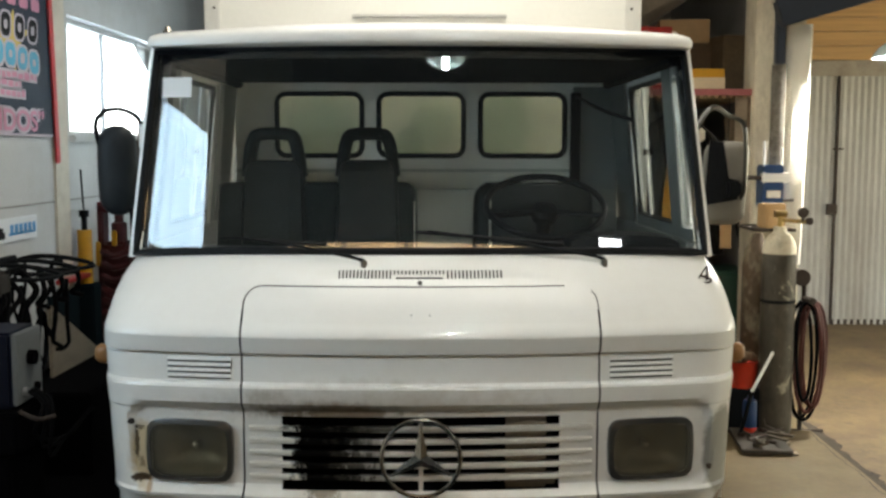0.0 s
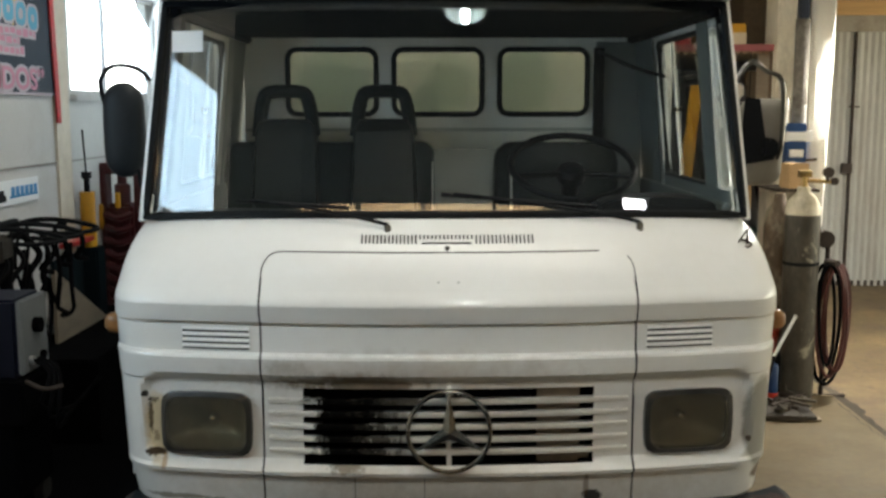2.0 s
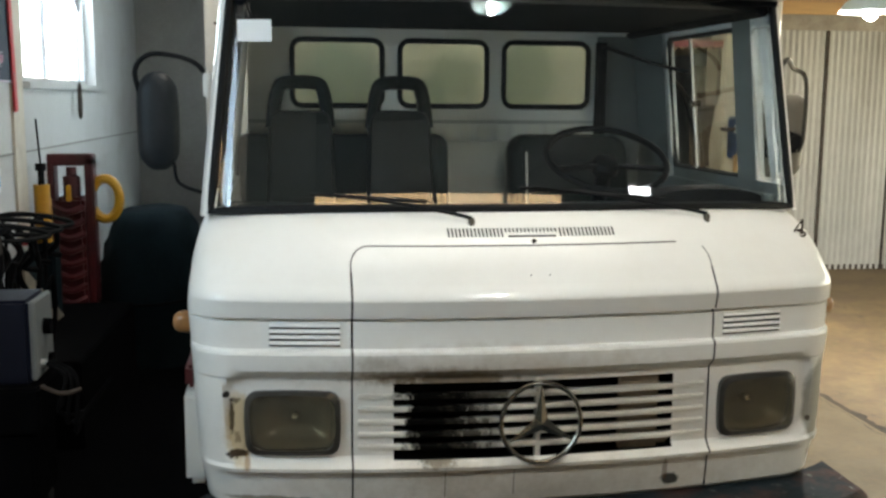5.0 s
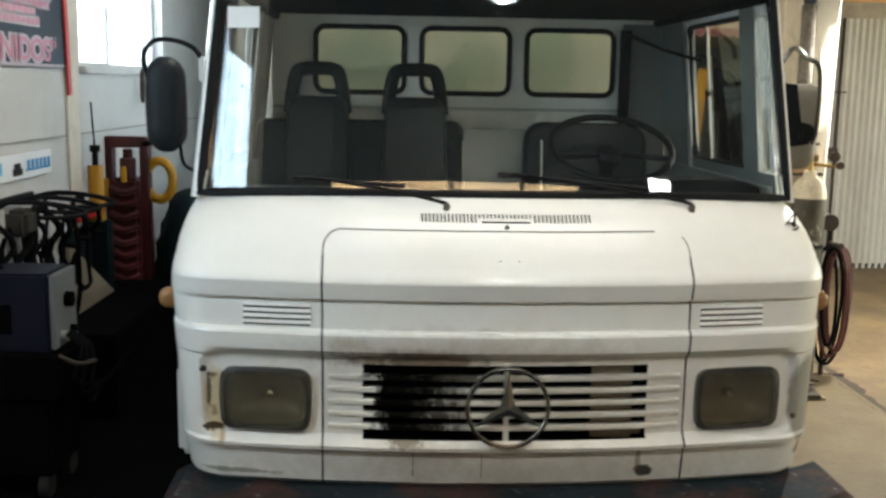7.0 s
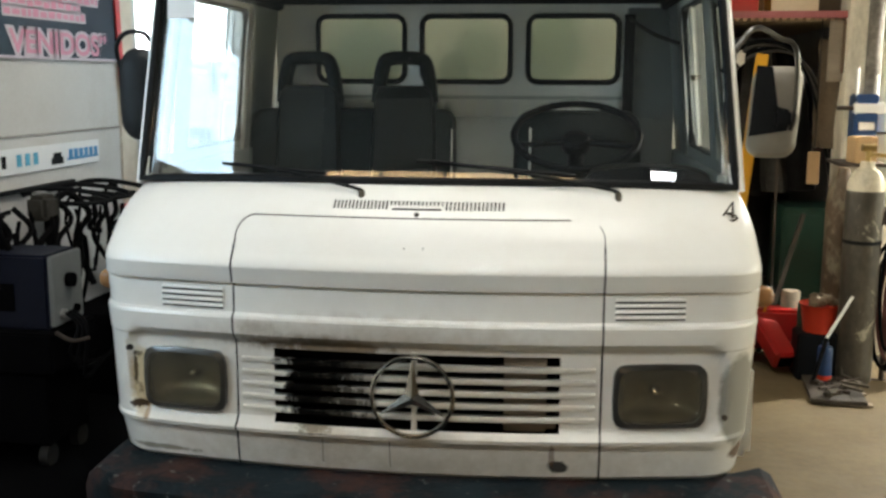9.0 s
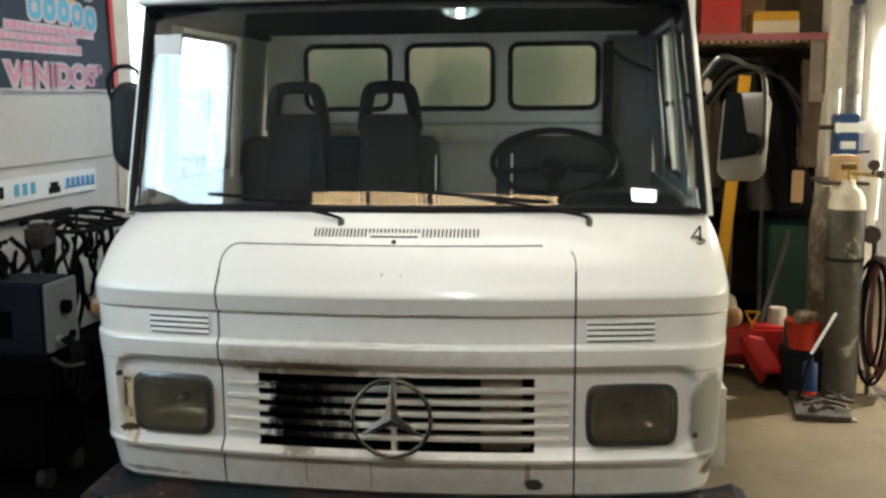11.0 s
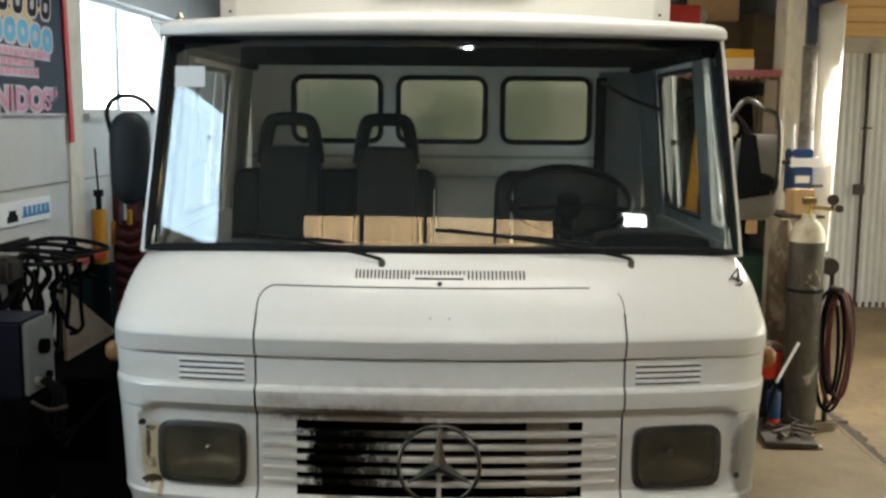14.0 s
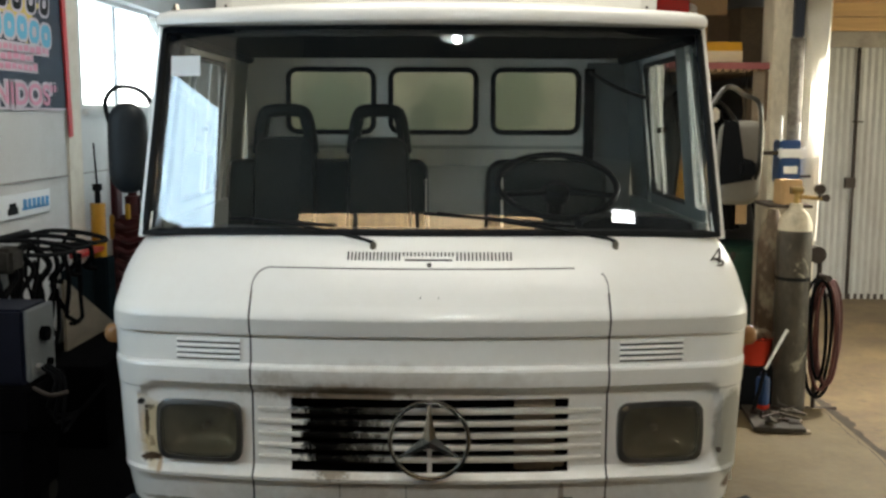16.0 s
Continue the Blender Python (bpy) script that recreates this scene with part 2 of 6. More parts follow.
M_TIMBER = material("warm_timber_boards", (0.68, 0.42, 0.165), 0.5, var=0.18, scale=1.5, fine=12, stretch=(0.25, 1, 6), bump=0.3, by_object=0.25)
M_FENCE = material("sunlit_planks", (0.84, 0.57, 0.30), 0.7, var=0.22, scale=2, stretch=(3, 1, 0.3), by_object=0.6)
M_GROUND = material("yard_ground", (0.42, 0.36, 0.27), 0.9, var=0.15)
M_ROOF = material("dark_roof_sheet", (0.020, 0.019, 0.017), 0.9, var=0.15, spec=0.1)
M_BEAM = material("brown_roof_timber", (0.11, 0.085, 0.06), 0.8, var=0.25, bump=0.4)
# near-black that puts deep shade into the colour; also used for small black fittings
M_SHADEBLACK = material("shade_and_fittings_black", (0.003, 0.003, 0.0035), 0.95, var=0.3, bump=0.4, spec=0.03)
M_RED = material("red_enamel", (0.42, 0.018, 0.016), 0.35, var=0.15, coat=0.2, dirt=((0.07, 0.02, 0.015), 0.4, 6.0))
M_DARKRED = material("dark_red_steel", (0.075, 0.008, 0.010), 0.45, var=0.3, dirt=((0.03, 0.012, 0.012), 0.6, 7.0))
M_SHELFRED = material("faded_red_shelf_edge", (0.33, 0.10, 0.10), 0.6, var=0.15)
M_YELLOW = material("yellow_paint", (0.55, 0.27, 0.012), 0.4, var=0.1, coat=0.2)
M_NAVY = material("navy_steel", (0.005, 0.007, 0.018), 0.5, var=0.15, spec=0.2)
M_PANELDIM = material("dusty_grey_panel", (0.19, 0.20, 0.20), 0.5, var=0.12)
M_PANEL = material("pale_grey_panel", (0.30, 0.31, 0.31), 0.45, var=0.06)
M_TEAL = material("dark_teal_cloth", (0.006, 0.012, 0.015), 0.9, var=0.25, spec=0.08)
M_CARD = material("cardboard", (0.42, 0.27, 0.13), 0.8, var=0.12, bump=0.2)
M_PALECARD = material("pale_cream_cardboard", (0.62, 0.50, 0.34), 0.7, var=0.1)
M_OILBOARD = material("oil_soaked_board", (0.045, 0.036, 0.024), 0.7, var=0.35, scale=8, bump=0.5)
M_DARKCARD = material("dark_brown_cardboard", (0.13, 0.085, 0.05), 0.85, var=0.2)
M_GREEN = material("dark_green_steel", (0.016, 0.060, 0.038), 0.5, var=0.2)
M_BLUE = material("blue_plastic", (0.018, 0.055, 0.15), 0.4, var=0.1)
M_MIRROR = material("warm_grey_plastic", (0.17, 0.155, 0.125), 0.4, var=0.08)
M_WHITEPL = material("white_plastic", (0.78, 0.78, 0.75), 0.4, var=0.04)
M_ORANGE = material("orange_red_plastic", (0.60, 0.045, 0.02), 0.4, var=0.1)
M_CYL = material("scuffed_grey_cylinder", (0.075, 0.065, 0.047), 0.45, var=0.4, scale=5, stretch=(1, 1, 0.5), dirt=((0.020, 0.016, 0.012), 0.6, 6.0), flakes=((0.36, 0.33, 0.25), 0.575, 8.0))
M_CYLTOP = material("cream_cylinder_shoulder", (0.56, 0.50, 0.37), 0.4, var=0.2, dirt=((0.16, 0.13, 0.085), 0.6, 9.0))
M_BRASS = material("brass", (0.45, 0.32, 0.13), 0.35, metal=1.0, var=0.2)
M_HOSE = material("dark_red_hose", (0.10, 0.028, 0.022), 0.55, var=0.25)
M_HOSEB = material("black_hose", (0.004, 0.004, 0.0045), 0.7, var=0.2, spec=0.06)
M_WARMPLANK = material("warm_rough_batten", (0.42, 0.30, 0.17), 0.8, var=0.2, stretch=(4, 1, 1), bump=0.4)
M_PLANK = material("weathered_plank", (0.26, 0.21, 0.15), 0.8, var=0.2, stretch=(1, 1, 4), bump=0.4)
M_POST = material("peeling_plaster_post", (0.76, 0.69, 0.54), 0.85, var=0.14, scale=5, bump=0.6, dirt=((0.22, 0.16, 0.10), 0.55, 5.0), stretch=(1, 1, 0.4))
M_OLDHOSE = material("dusty_dark_hose", (0.055, 0.050, 0.043), 0.7, var=0.3, spec=0.2)
M_PIPE = material("grey_lagged_pipe", (0.22, 0.20, 0.17), 0.9, spec=0.1, var=0.35, scale=7, bump=0.9, dirt=((0.08, 0.065, 0.05), 0.6, 12.0))
M_SHEET = material("white_plastic_sheet", (0.88, 0.85, 0.76), 0.6, var=0.04, transmission=0.45)
M_CLOTH = material("dark_work_clothes", (0.014, 0.013, 0.012), 0.9, var=0.45, scale=5, bump=0.4, spec=0.15)
M_CLOTHG = material("dusty_grey_cloth", (0.045, 0.042, 0.036), 0.9, var=0.4, scale=6, bump=0.4, spec=0.15)
M_CLOTHB = material("brown_sacking", (0.12, 0.085, 0.05), 0.9, var=0.3, bump=0.4)
M_BANNER = material("dark_blue_banner", (0.009, 0.020, 0.045), 0.5, var=0.3, scale=1.5, spec=0.3, dirt=((0.02, 0.07, 0.10), 0.4, 1.6))
M_CYAN = material("cyan_print", (0.10, 0.42, 0.62), 0.5)
M_PINK = material("pink_print", (0.62, 0.25, 0.36), 0.5)
M_PALEPRINT = material("pale_print", (0.54, 0.47, 0.53), 0.5)
M_YELPRINT = material("yellow_print", (0.62, 0.46, 0.10), 0.5)
M_REDPIPE = material("red_painted_strip", (0.52, 0.025, 0.025), 0.45, var=0.08)
M_PRINTBLUE = material("sky_blue_print", (0.06, 0.28, 0.58), 0.5)
M_SIGN = material("white_sign_board", (0.74, 0.76, 0.78), 0.45, var=0.03)
M_BULB = glow("lamp_tube", (0.95, 1.0, 1.0), 95.0)
M_REFLECTOR = material("white_enamel_reflector", (0.72, 0.84, 0.84), 0.4, var=0.03)
M_TYRE = material("tyre_rubber", (0.015, 0.015, 0.015), 0.8, var=0.2, bump=0.4)


# ---- mesh tools ----
def part(name, bm, mat, parent=None, label="", bevel=0.0, smooth=True, angle=35):
    """Links a bmesh as one mesh object under a thing or a part."""
    if bevel:
        bmesh.ops.remove_doubles(bm, verts=bm.verts, dist=1e-5)
        edges = [e for e in bm.edges if len(e.link_faces) == 2 and e.calc_face_angle(0) > 0.6]
        bmesh.ops.bevel(bm, geom=edges, offset=bevel, segments=2, affect="EDGES", clamp_overlap=True)
    bmesh.ops.recalc_face_normals(bm, faces=bm.faces)
    me = bpy.data.meshes.new(name)
    bm.to_mesh(me)
    bm.free()
    me.materials.append(mat)
    if smooth:
        me.shade_smooth()
        me.set_sharp_from_angle(angle=radians(angle))
    ob = new(name, me)
    ob.parent = parent
    if label:
        ob["label"] = label
    return ob


def thing(name, at, label, category, group="", turn=0.0):
    ob = new(name)
    ob.empty_display_size = 0.1
    ob.matrix_basis = pose(*at, 0, 0, turn)
    return tagged(ob, label, category, group)


def box(bm, x0, x1, y0, y1, z0, z1, m=None):
    v = [bm.verts.new(m @ Vector(p) if m else p) for p in
         ((x0, y0, z0), (x1, y0, z0), (x1, y1, z0), (x0, y1, z0), (x0, y0, z1), (x1, y0, z1), (x1, y1, z1), (x0, y1, z1))]
    for f in ((3, 2, 1, 0), (4, 5, 6, 7), (0, 1, 5, 4), (1, 2, 6, 5), (2, 3, 7, 6), (3, 0, 4, 7)):
        bm.faces.new([v[i] for i in f])
    return bm


def boxes(*rows):
    bm = bmesh.new()
    for r in rows:
        box(bm, *r)
    return bm


def loft(bm, rings, closed=True, cap=True):
    """Skins rings of equal length."""
    made = [[bm.verts.new(p) for p in r] for r in rings]
    n = len(made[0])
    for a, b in zip(made, made[1:]):
        for i in range(n if closed else n - 1):
            j = (i + 1) % n
            bm.faces.new((a[i], a[j], b[j], b[i]))
    if cap and closed:
        bm.faces.new(made[0][::-1])
        bm.faces.new(made[-1])
    return bm


def tube(bm, pts, r, seg=8, closed=False):
    """A round tube along points; r: one radius or one for each."""
    pts = [Vector(p) for p in pts]
    n = len(pts)
    rs = r if isinstance(r, (list, tuple)) else [r] * n
    rings, up = [], None
    for i, p in enumerate(pts):
        a = pts[(i - 1) % n] if closed or i else p
        b = pts[(i + 1) % n] if closed or i < n - 1 else p
        d = (b - a).normalized()
        if up is None:
            up = d.orthogonal().normalized()
        up = (up - d * up.dot(d)).normalized()
        side = d.cross(up)
        rings.append([p + rs[i] * (math.cos(k * math.tau / seg) * up + math.sin(k * math.tau / seg) * side) for k in range(seg)])
    if closed:
        rings.append(rings[0])
        loft(bm, rings, cap=False)
        bmesh.ops.remove_doubles(bm, verts=bm.verts, dist=1e-6)
        return bm
    return loft(bm, rings)


def rod(bm, a, b, r, r2=None, seg=12):
    return tube(bm, (a, b), (r, r if r2 is None else r2), seg)


def lathe(bm, profile, at=(0, 0, 0), seg=24, m=None):
    """Turns (radius, height) pairs about the z axis."""
    rings = []
    for r, h in profile:
        ring = [Vector((at[0] + r * math.cos(k * math.tau / seg), at[1] + r * math.sin(k * math.tau / seg), at[2] + h)) for k in range(seg)]
        rings.append([m @ p for p in ring] if m else ring)
    return loft(bm, rings)


def curve_points(ctrl, n=8):
    """Catmull-Rom through control points."""
    c = [Vector(p) for p in ctrl]
    c = [2 * c[0] - c[1], *c, 2 * c[-1] - c[-2]]
    out = []
    for i in range(1, len(c) - 2):
        for k in range(n):
            t = k / n
            a, b, d, e = c[i - 1], c[i], c[i + 1], c[i + 2]
            out.append(0.5 * (2 * b + (d - a) * t + (2 * a - 5 * b + 4 * d - e) * t * t + (3 * b - a - 3 * d + e) * t ** 3))
    return [*out, c[-2]]


def rounded(w, h, r, seg=6):
    """The outline of a rounded rectangle about the origin, as (u, v) pairs."""
    out = []
    for cx, cy, a0 in ((w / 2 - r, h / 2 - r, 0), (-w / 2 + r, h / 2 - r, 90), (-w / 2 + r, -h / 2 + r, 180), (w / 2 - r, -h / 2 + r, 270)):
        for k in range(seg + 1):
            a = radians(a0 + 90 * k / seg)
            out.append((cx + r * math.cos(a), cy + r * math.sin(a)))
    return out


def table(x, rows):
    return float(np.interp(x, [r[0] for r in rows], [r[1] for r in rows]))


# ---- the garage ----
WALL_X, GATE_Y, REAR_Y = -2.285, 10.30, -5.2


def wall_part(name, label, rows, mat):
    ob = part(name, boxes(*rows), mat, smooth=False)
    return tagged(ob, label, "wall", kind="structure")


tagged(part("floor", boxes((-6.2, 2.22, REAR_Y - 0.2, GATE_Y, -0.2, 0.0)), M_SCREED, smooth=False), "smooth worn grey-beige concrete garage floor", "floor", kind="structure")
tagged(part("floor_yard_side", boxes((2.25, 8.4, REAR_Y - 0.2, GATE_Y, -0.2, -0.012)), M_CONCRETE, smooth=False), "rough stained brownish concrete floor before the gate", "floor", kind="structure")
tagged(part("floor_joint", boxes((2.22, 2.25, REAR_Y - 0.2, GATE_Y, -0.2, -0.03)), M_VOID, smooth=False), "dark open joint between two concrete floors", "floor", kind="structure")
random.seed(31)
bm = bmesh.new()
rows = []
for k in range(150):
    y = 3.0 + 0.05 * k
    x0, x1 = 2.200 - random.uniform(0, 0.022), 2.262 + random.uniform(0, 0.045) + 0.012 * math.sin(k * 0.4)
    rows.append((bm.verts.new((x0, y, 0.001)), bm.verts.new(((x0 + x1) / 2, y, -0.006)), bm.verts.new((x1, y, -0.010))))
for a, b in zip(rows, rows[1:]):
    bm.faces.new((a[0], a[1], b[1], b[0]))
    bm.faces.new((a[1], a[2], b[2], b[1]))
tagged(part("floor_joint_dirt", bm, M_JOINT), "ragged dark dirt filling the floor joint", "floor", kind="structure")
# added sheet: floor shade by the wall, and less bounce on the nose
tagged(part("floor_mat", boxes((-2.24, -1.12, 3.4, 10.2, 0.0, 0.006), (-2.24, 1.10, -5.1, 3.4, 0.0, 0.006)), M_SHADEBLACK, smooth=False), "near-black sheet added for the shade along the wall and before the truck", "floor", kind="structure")
tagged(part("ground", boxes((-400, 400, -400, 400, -0.6, -0.21)), M_GROUND, smooth=False), "dry beige yard ground outside", "ground", kind="structure")

# long wall with two windows: (y0, y1, z0, z1)
WINDOWS = ((1.88, 3.16, 1.60, 2.38), (6.64, 8.55, 1.77, 2.50))
H = 3.9
a0, a1 = WALL_X - 0.2, WALL_X
(w0, w1) = WINDOWS
wall_part("wall_west", "dirty white rendered garage wall", (
    (a0, a1, 1.6, w0[0], 0, H), (a0, a1, w0[0], w0[1], 0, w0[2]), (a0, a1, w0[0], w0[1], w0[3], H),
    (a0, a1, w0[1], w1[0], 0, H), (a0, a1, w1[0], w1[1], 0, w1[2]), (a0, a1, w1[0], w1[1], w1[3], H), (a0, a1, w1[1], GATE_Y, 0, H)), M_WALL)
# unseen walls added behind the camera, far darker than the white west wall
wall_part("wall_west_rear", "unseen rear stretch of the garage wall, coloured dark grey-green", ((a0, a1, -0.6, 1.6, 0, H),), M_DIMWALL)
wall_part("wall_return", "unseen garage wall, coloured dark grey-green", ((-6.2, a0, -0.6, -0.4, 0, H),), M_DIMWALL)
wall_part("wall_far_west", "unseen garage wall, coloured dark grey-green", ((-6.4, -6.2, REAR_Y - 0.2, -0.4, 0, H),), M_DIMWALL)
wall_part("wall_north", "grey rear garage wall", ((a0, 2.95, GATE_Y, GATE_Y + 0.2, 0, H),), M_GREYWALL)
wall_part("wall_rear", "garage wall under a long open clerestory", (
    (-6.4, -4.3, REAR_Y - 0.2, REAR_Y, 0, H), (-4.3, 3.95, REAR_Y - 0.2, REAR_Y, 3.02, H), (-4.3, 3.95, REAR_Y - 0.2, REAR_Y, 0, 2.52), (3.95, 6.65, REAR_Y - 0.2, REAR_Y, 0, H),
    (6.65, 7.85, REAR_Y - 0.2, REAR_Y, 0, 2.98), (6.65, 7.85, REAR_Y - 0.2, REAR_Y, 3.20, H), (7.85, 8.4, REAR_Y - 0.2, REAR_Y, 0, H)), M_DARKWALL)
for k, x in enumerate((-2.25, -0.25, 1.95)):
    tagged(part("clerestory_post", boxes((x - 0.06, x + 0.06, REAR_Y - 0.14, REAR_Y - 0.02, 2.52, 3.05)), M_STEELDARK, bevel=0.005), "dark steel post in the long clerestory", "post", "clerestory posts")
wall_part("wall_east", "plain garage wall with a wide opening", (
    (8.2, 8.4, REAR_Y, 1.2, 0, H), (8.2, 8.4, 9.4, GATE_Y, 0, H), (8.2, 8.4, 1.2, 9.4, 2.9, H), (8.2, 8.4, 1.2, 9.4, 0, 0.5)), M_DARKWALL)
tagged(part("ceiling", boxes((-6.4, 8.4, REAR_Y - 0.2, 2.7, H, H + 0.15), (-6.4, 8.4, 5.2, GATE_Y + 0.2, H, H + 0.15), (-6.4, -1.0, 2.7, 5.2, H, H + 0.15), (1.6, 8.4, 2.7, 5.2, H, H + 0.15), (-1.0, 1.6, 3.9, 4.4, H, H + 0.15)), M_ROOF, smooth=False), "dark sheet roof of the garage with two holes added for the lamps over the truck", "ceiling", kind="structure")
# ---- the truck: its own frame lies at the middle of its nose ----
truck = thing("delivery_truck", (-0.008, 3.555, 0.0), "old white cab-over delivery truck with a sooty grille, parked", "truck", turn=2.0)
R_CORNER = 0.17


def half_width(z):
    return table(z, ((0.44, 1.0), (0.6, 1.025), (0.9, 1.04), (1.05, 1.05), (1.12, 1.045), (1.2, 1.035), (1.28, 1.02), (1.335, 1.003)))


def nose(z):
    return table(z, ((0.44, 0.06), (0.468, 0.03), (0.572, 0.016), (0.578, -0.002), (0.590, -0.004), (0.600, 0.006), (0.862, 0.006), (0.868, 0.0), (0.938, -0.005),
                     (0.946, -0.001), (0.953, 0.016), (1.034, 0.016), (1.038, 0.026), (1.043, 0.024), (1.047, 0.002), (1.098, -0.012), (1.105, -0.0105), (1.112, -0.0075), (1.12, -0.0035), (1.13, 0.0035), (1.14, 0.0115),
                     (1.19, 0.046), (1.25, 0.096), (1.30, 0.155), (1.335, 0.225)))


def smoothstep(e0, e1, x):
    t = max(0.0, min(1.0, (x - e0) / (e1 - e0)))
    return t * t * (3 - 2 * t)


def recess(x, z):
    """The lamp and grille recess: a rounded band across the nose."""
    qx, qz = abs(x) - (0.946 - 0.075), abs(z - 0.741) - (0.146 - 0.075)
    d = math.hypot(max(qx, 0), max(qz, 0)) + min(max(qx, qz), 0) - 0.075
    return 0.026 * (1 - smoothstep(-0.030, 0.004, d))


def bow(z):
    return table(z, ((1.0, 0.088), (1.12, 0.10), (1.25, 0.125), (1.335, 0.15)))


def skin(a, z):
    """A point of the cab's skin: a runs along the plan curve from the middle."""
    s, a = (1 if a >= 0 else -1), abs(a)
    drop = z - 0.018 * min(1.0, a / 0.98) ** 4 * smoothstep(1.20, 1.335, z)
    w, b = half_width(z), bow(z)
    th0 = math.atan(2 * b * 0.85 / 0.81)
    xc = w - R_CORNER * (1 - math.sin(th0))
    arc = R_CORNER * (math.pi / 2 - th0)
    if a <= 0.80:
        x = a
    elif a <= 0.90:
        x = 0.80 + (a - 0.80) / 0.10 * (xc - 0.80)
    if a <= 0.90:
        return Vector((s * x, nose(z) + b * (x / 0.9) ** 2 + recess(x, z), drop))
    yc = nose(z) + b * (xc / 0.9) ** 2
    if a <= 1.12:
        th = th0 + (a - 0.90) / 0.22 * (math.pi / 2 - th0)
        x, y = xc + R_CORNER * (math.sin(th) - math.sin(th0)), yc + R_CORNER * (math.cos(th0) - math.cos(th))
        return Vector((s * x, y + recess(x, z), drop))
    y_end = yc + R_CORNER * math.cos(th0)
    return Vector((s * w, y_end + (a - 1.12) * (1.90 - y_end) / 1.5, drop))


def skin_patch(bm, aa, zz, keep=None):
    grid = [[bm.verts.new(skin(a, z)) for a in aa] for z in zz]
    for i in range(len(zz) - 1):
        for j in range(len(aa) - 1):
            c = (grid[i][j].co + grid[i + 1][j + 1].co) / 2
            if keep is None or keep(c):
                bm.faces.new((grid[i][j], grid[i][j + 1], grid[i + 1][j + 1], grid[i + 1][j]))
    loose = [v for v in bm.verts if not v.link_faces]
    bmesh.ops.delete(bm, geom=loose, context="VERTS")
    return bm


KEYS_Z = (0.44, 0.468, 0.572, 0.578, 0.590, 0.600, 0.608, 0.842, 0.862, 0.868, 0.938, 0.946, 0.953, 1.034, 1.038, 1.043, 1.047, 1.098, 1.105, 1.112, 1.12, 1.13, 1.14)
zz_all = sorted({*KEYS_Z, *[round(0.61 + 0.0105 * i, 4) for i in range(25)], *[round(0.44 + 0.016 * i, 4) for i in range(55)], 1.335})
zz_all = [z for i, z in enumerate(zz_all) if i == 0 or z in KEYS_Z or z - zz_all[i - 1] > 0.003]
SEAM = 0.560
aa_mid = [-SEAM + 2 * SEAM * i / 92 for i in range(93)]
aa_mid = sorted({*[round(a, 5) for a in aa_mid], -0.44, 0.44})
aa_out = [SEAM + 0.006 + (0.90 - SEAM - 0.006) * i / 30 for i in range(31)] + [0.90 + 0.22 * i / 14 for i in range(1, 15)]
aa_side = [1.12 + 1.5 * i / 34 for i in range(35)]


def not_grille(c):
    return not (abs(c.x) < 0.44 and 0.608 < c.z < 0.842)


def not_lamp(c):
    return not (abs(abs(c.x) - 0.740) < 0.128 and abs(c.z - 0.721) < 0.086)


def not_arch(c):
    return (c.y - 1.0) ** 2 + (c.z - 0.42) ** 2 > 0.41 ** 2


part("nose_panel", skin_patch(bmesh.new(), aa_mid, zz_all, not_grille), M_PAINT, truck, "white bonnet panel, sooty over the grille", angle=28)
for s, nm in ((-1, "front_wing"), (1, "front_wing")):
    part(nm, skin_patch(bmesh.new(), sorted(s * a for a in aa_out), zz_all, not_lamp), M_PAINT, truck, "white painted wing with rust round the headlight" if s < 0 else "white painted wing with the shade of the recess end painted in grey", angle=28)
    part("side_panel", skin_patch(bmesh.new(), sorted(s * a for a in aa_side), sorted({0.46, 0.55, 0.65, 0.75, 0.85, 0.953, 1.034, 1.04, 1.047, 1.12, 1.2, 1.28, 1.335}), not_arch), M_PAINT, truck)


def ribbon(bm, path, half):
    """A flat strip on the skin along (a, z) points, a hair proud of it."""
    pts = [skin(a, z) + Vector((0, -0.0015, 0.0008)) for a, z in path]
    rows = []
    for i, p in enumerate(pts):
        d = (pts[min(i + 1, len(pts) - 1)] - pts[max(i - 1, 0)]).normalized()
        side = d.cross(Vector((0, -1, 0.35)).normalized()).normalized() * half
        rows.append((bm.verts.new(p - side), bm.verts.new(p + side)))
    for a, b in zip(rows, rows[1:]):
        bm.faces.new((a[0], a[1], b[1], b[0]))
    return bm


# bonnet seam: up the joints, round two corners and across
TOPZ, RC = 1.247, 0.055
arc_l = [(-SEAM - 0.003 + RC - RC * math.cos(radians(9 * k)), TOPZ - RC + RC * math.sin(radians(9 * k))) for k in range(11)]
arc_l = [(arc_l[0][0], TOPZ - RC - 0.03), (arc_l[0][0], TOPZ - RC - 0.015), *arc_l]
path = [*arc_l, *[(x / 50, TOPZ) for x in range(-23, 24)]]
part("bonnet_gap", ribbon(bmesh.new(), path, 0.0018), M_SEAMDARK, truck, "thin dark bonnet gap")
part("bonnet_gap", ribbon(bmesh.new(), [(-a, z) for a, z in arc_l[7::-1]], 0.0014), M_SEAMDARK, truck, "thin dark bonnet gap")
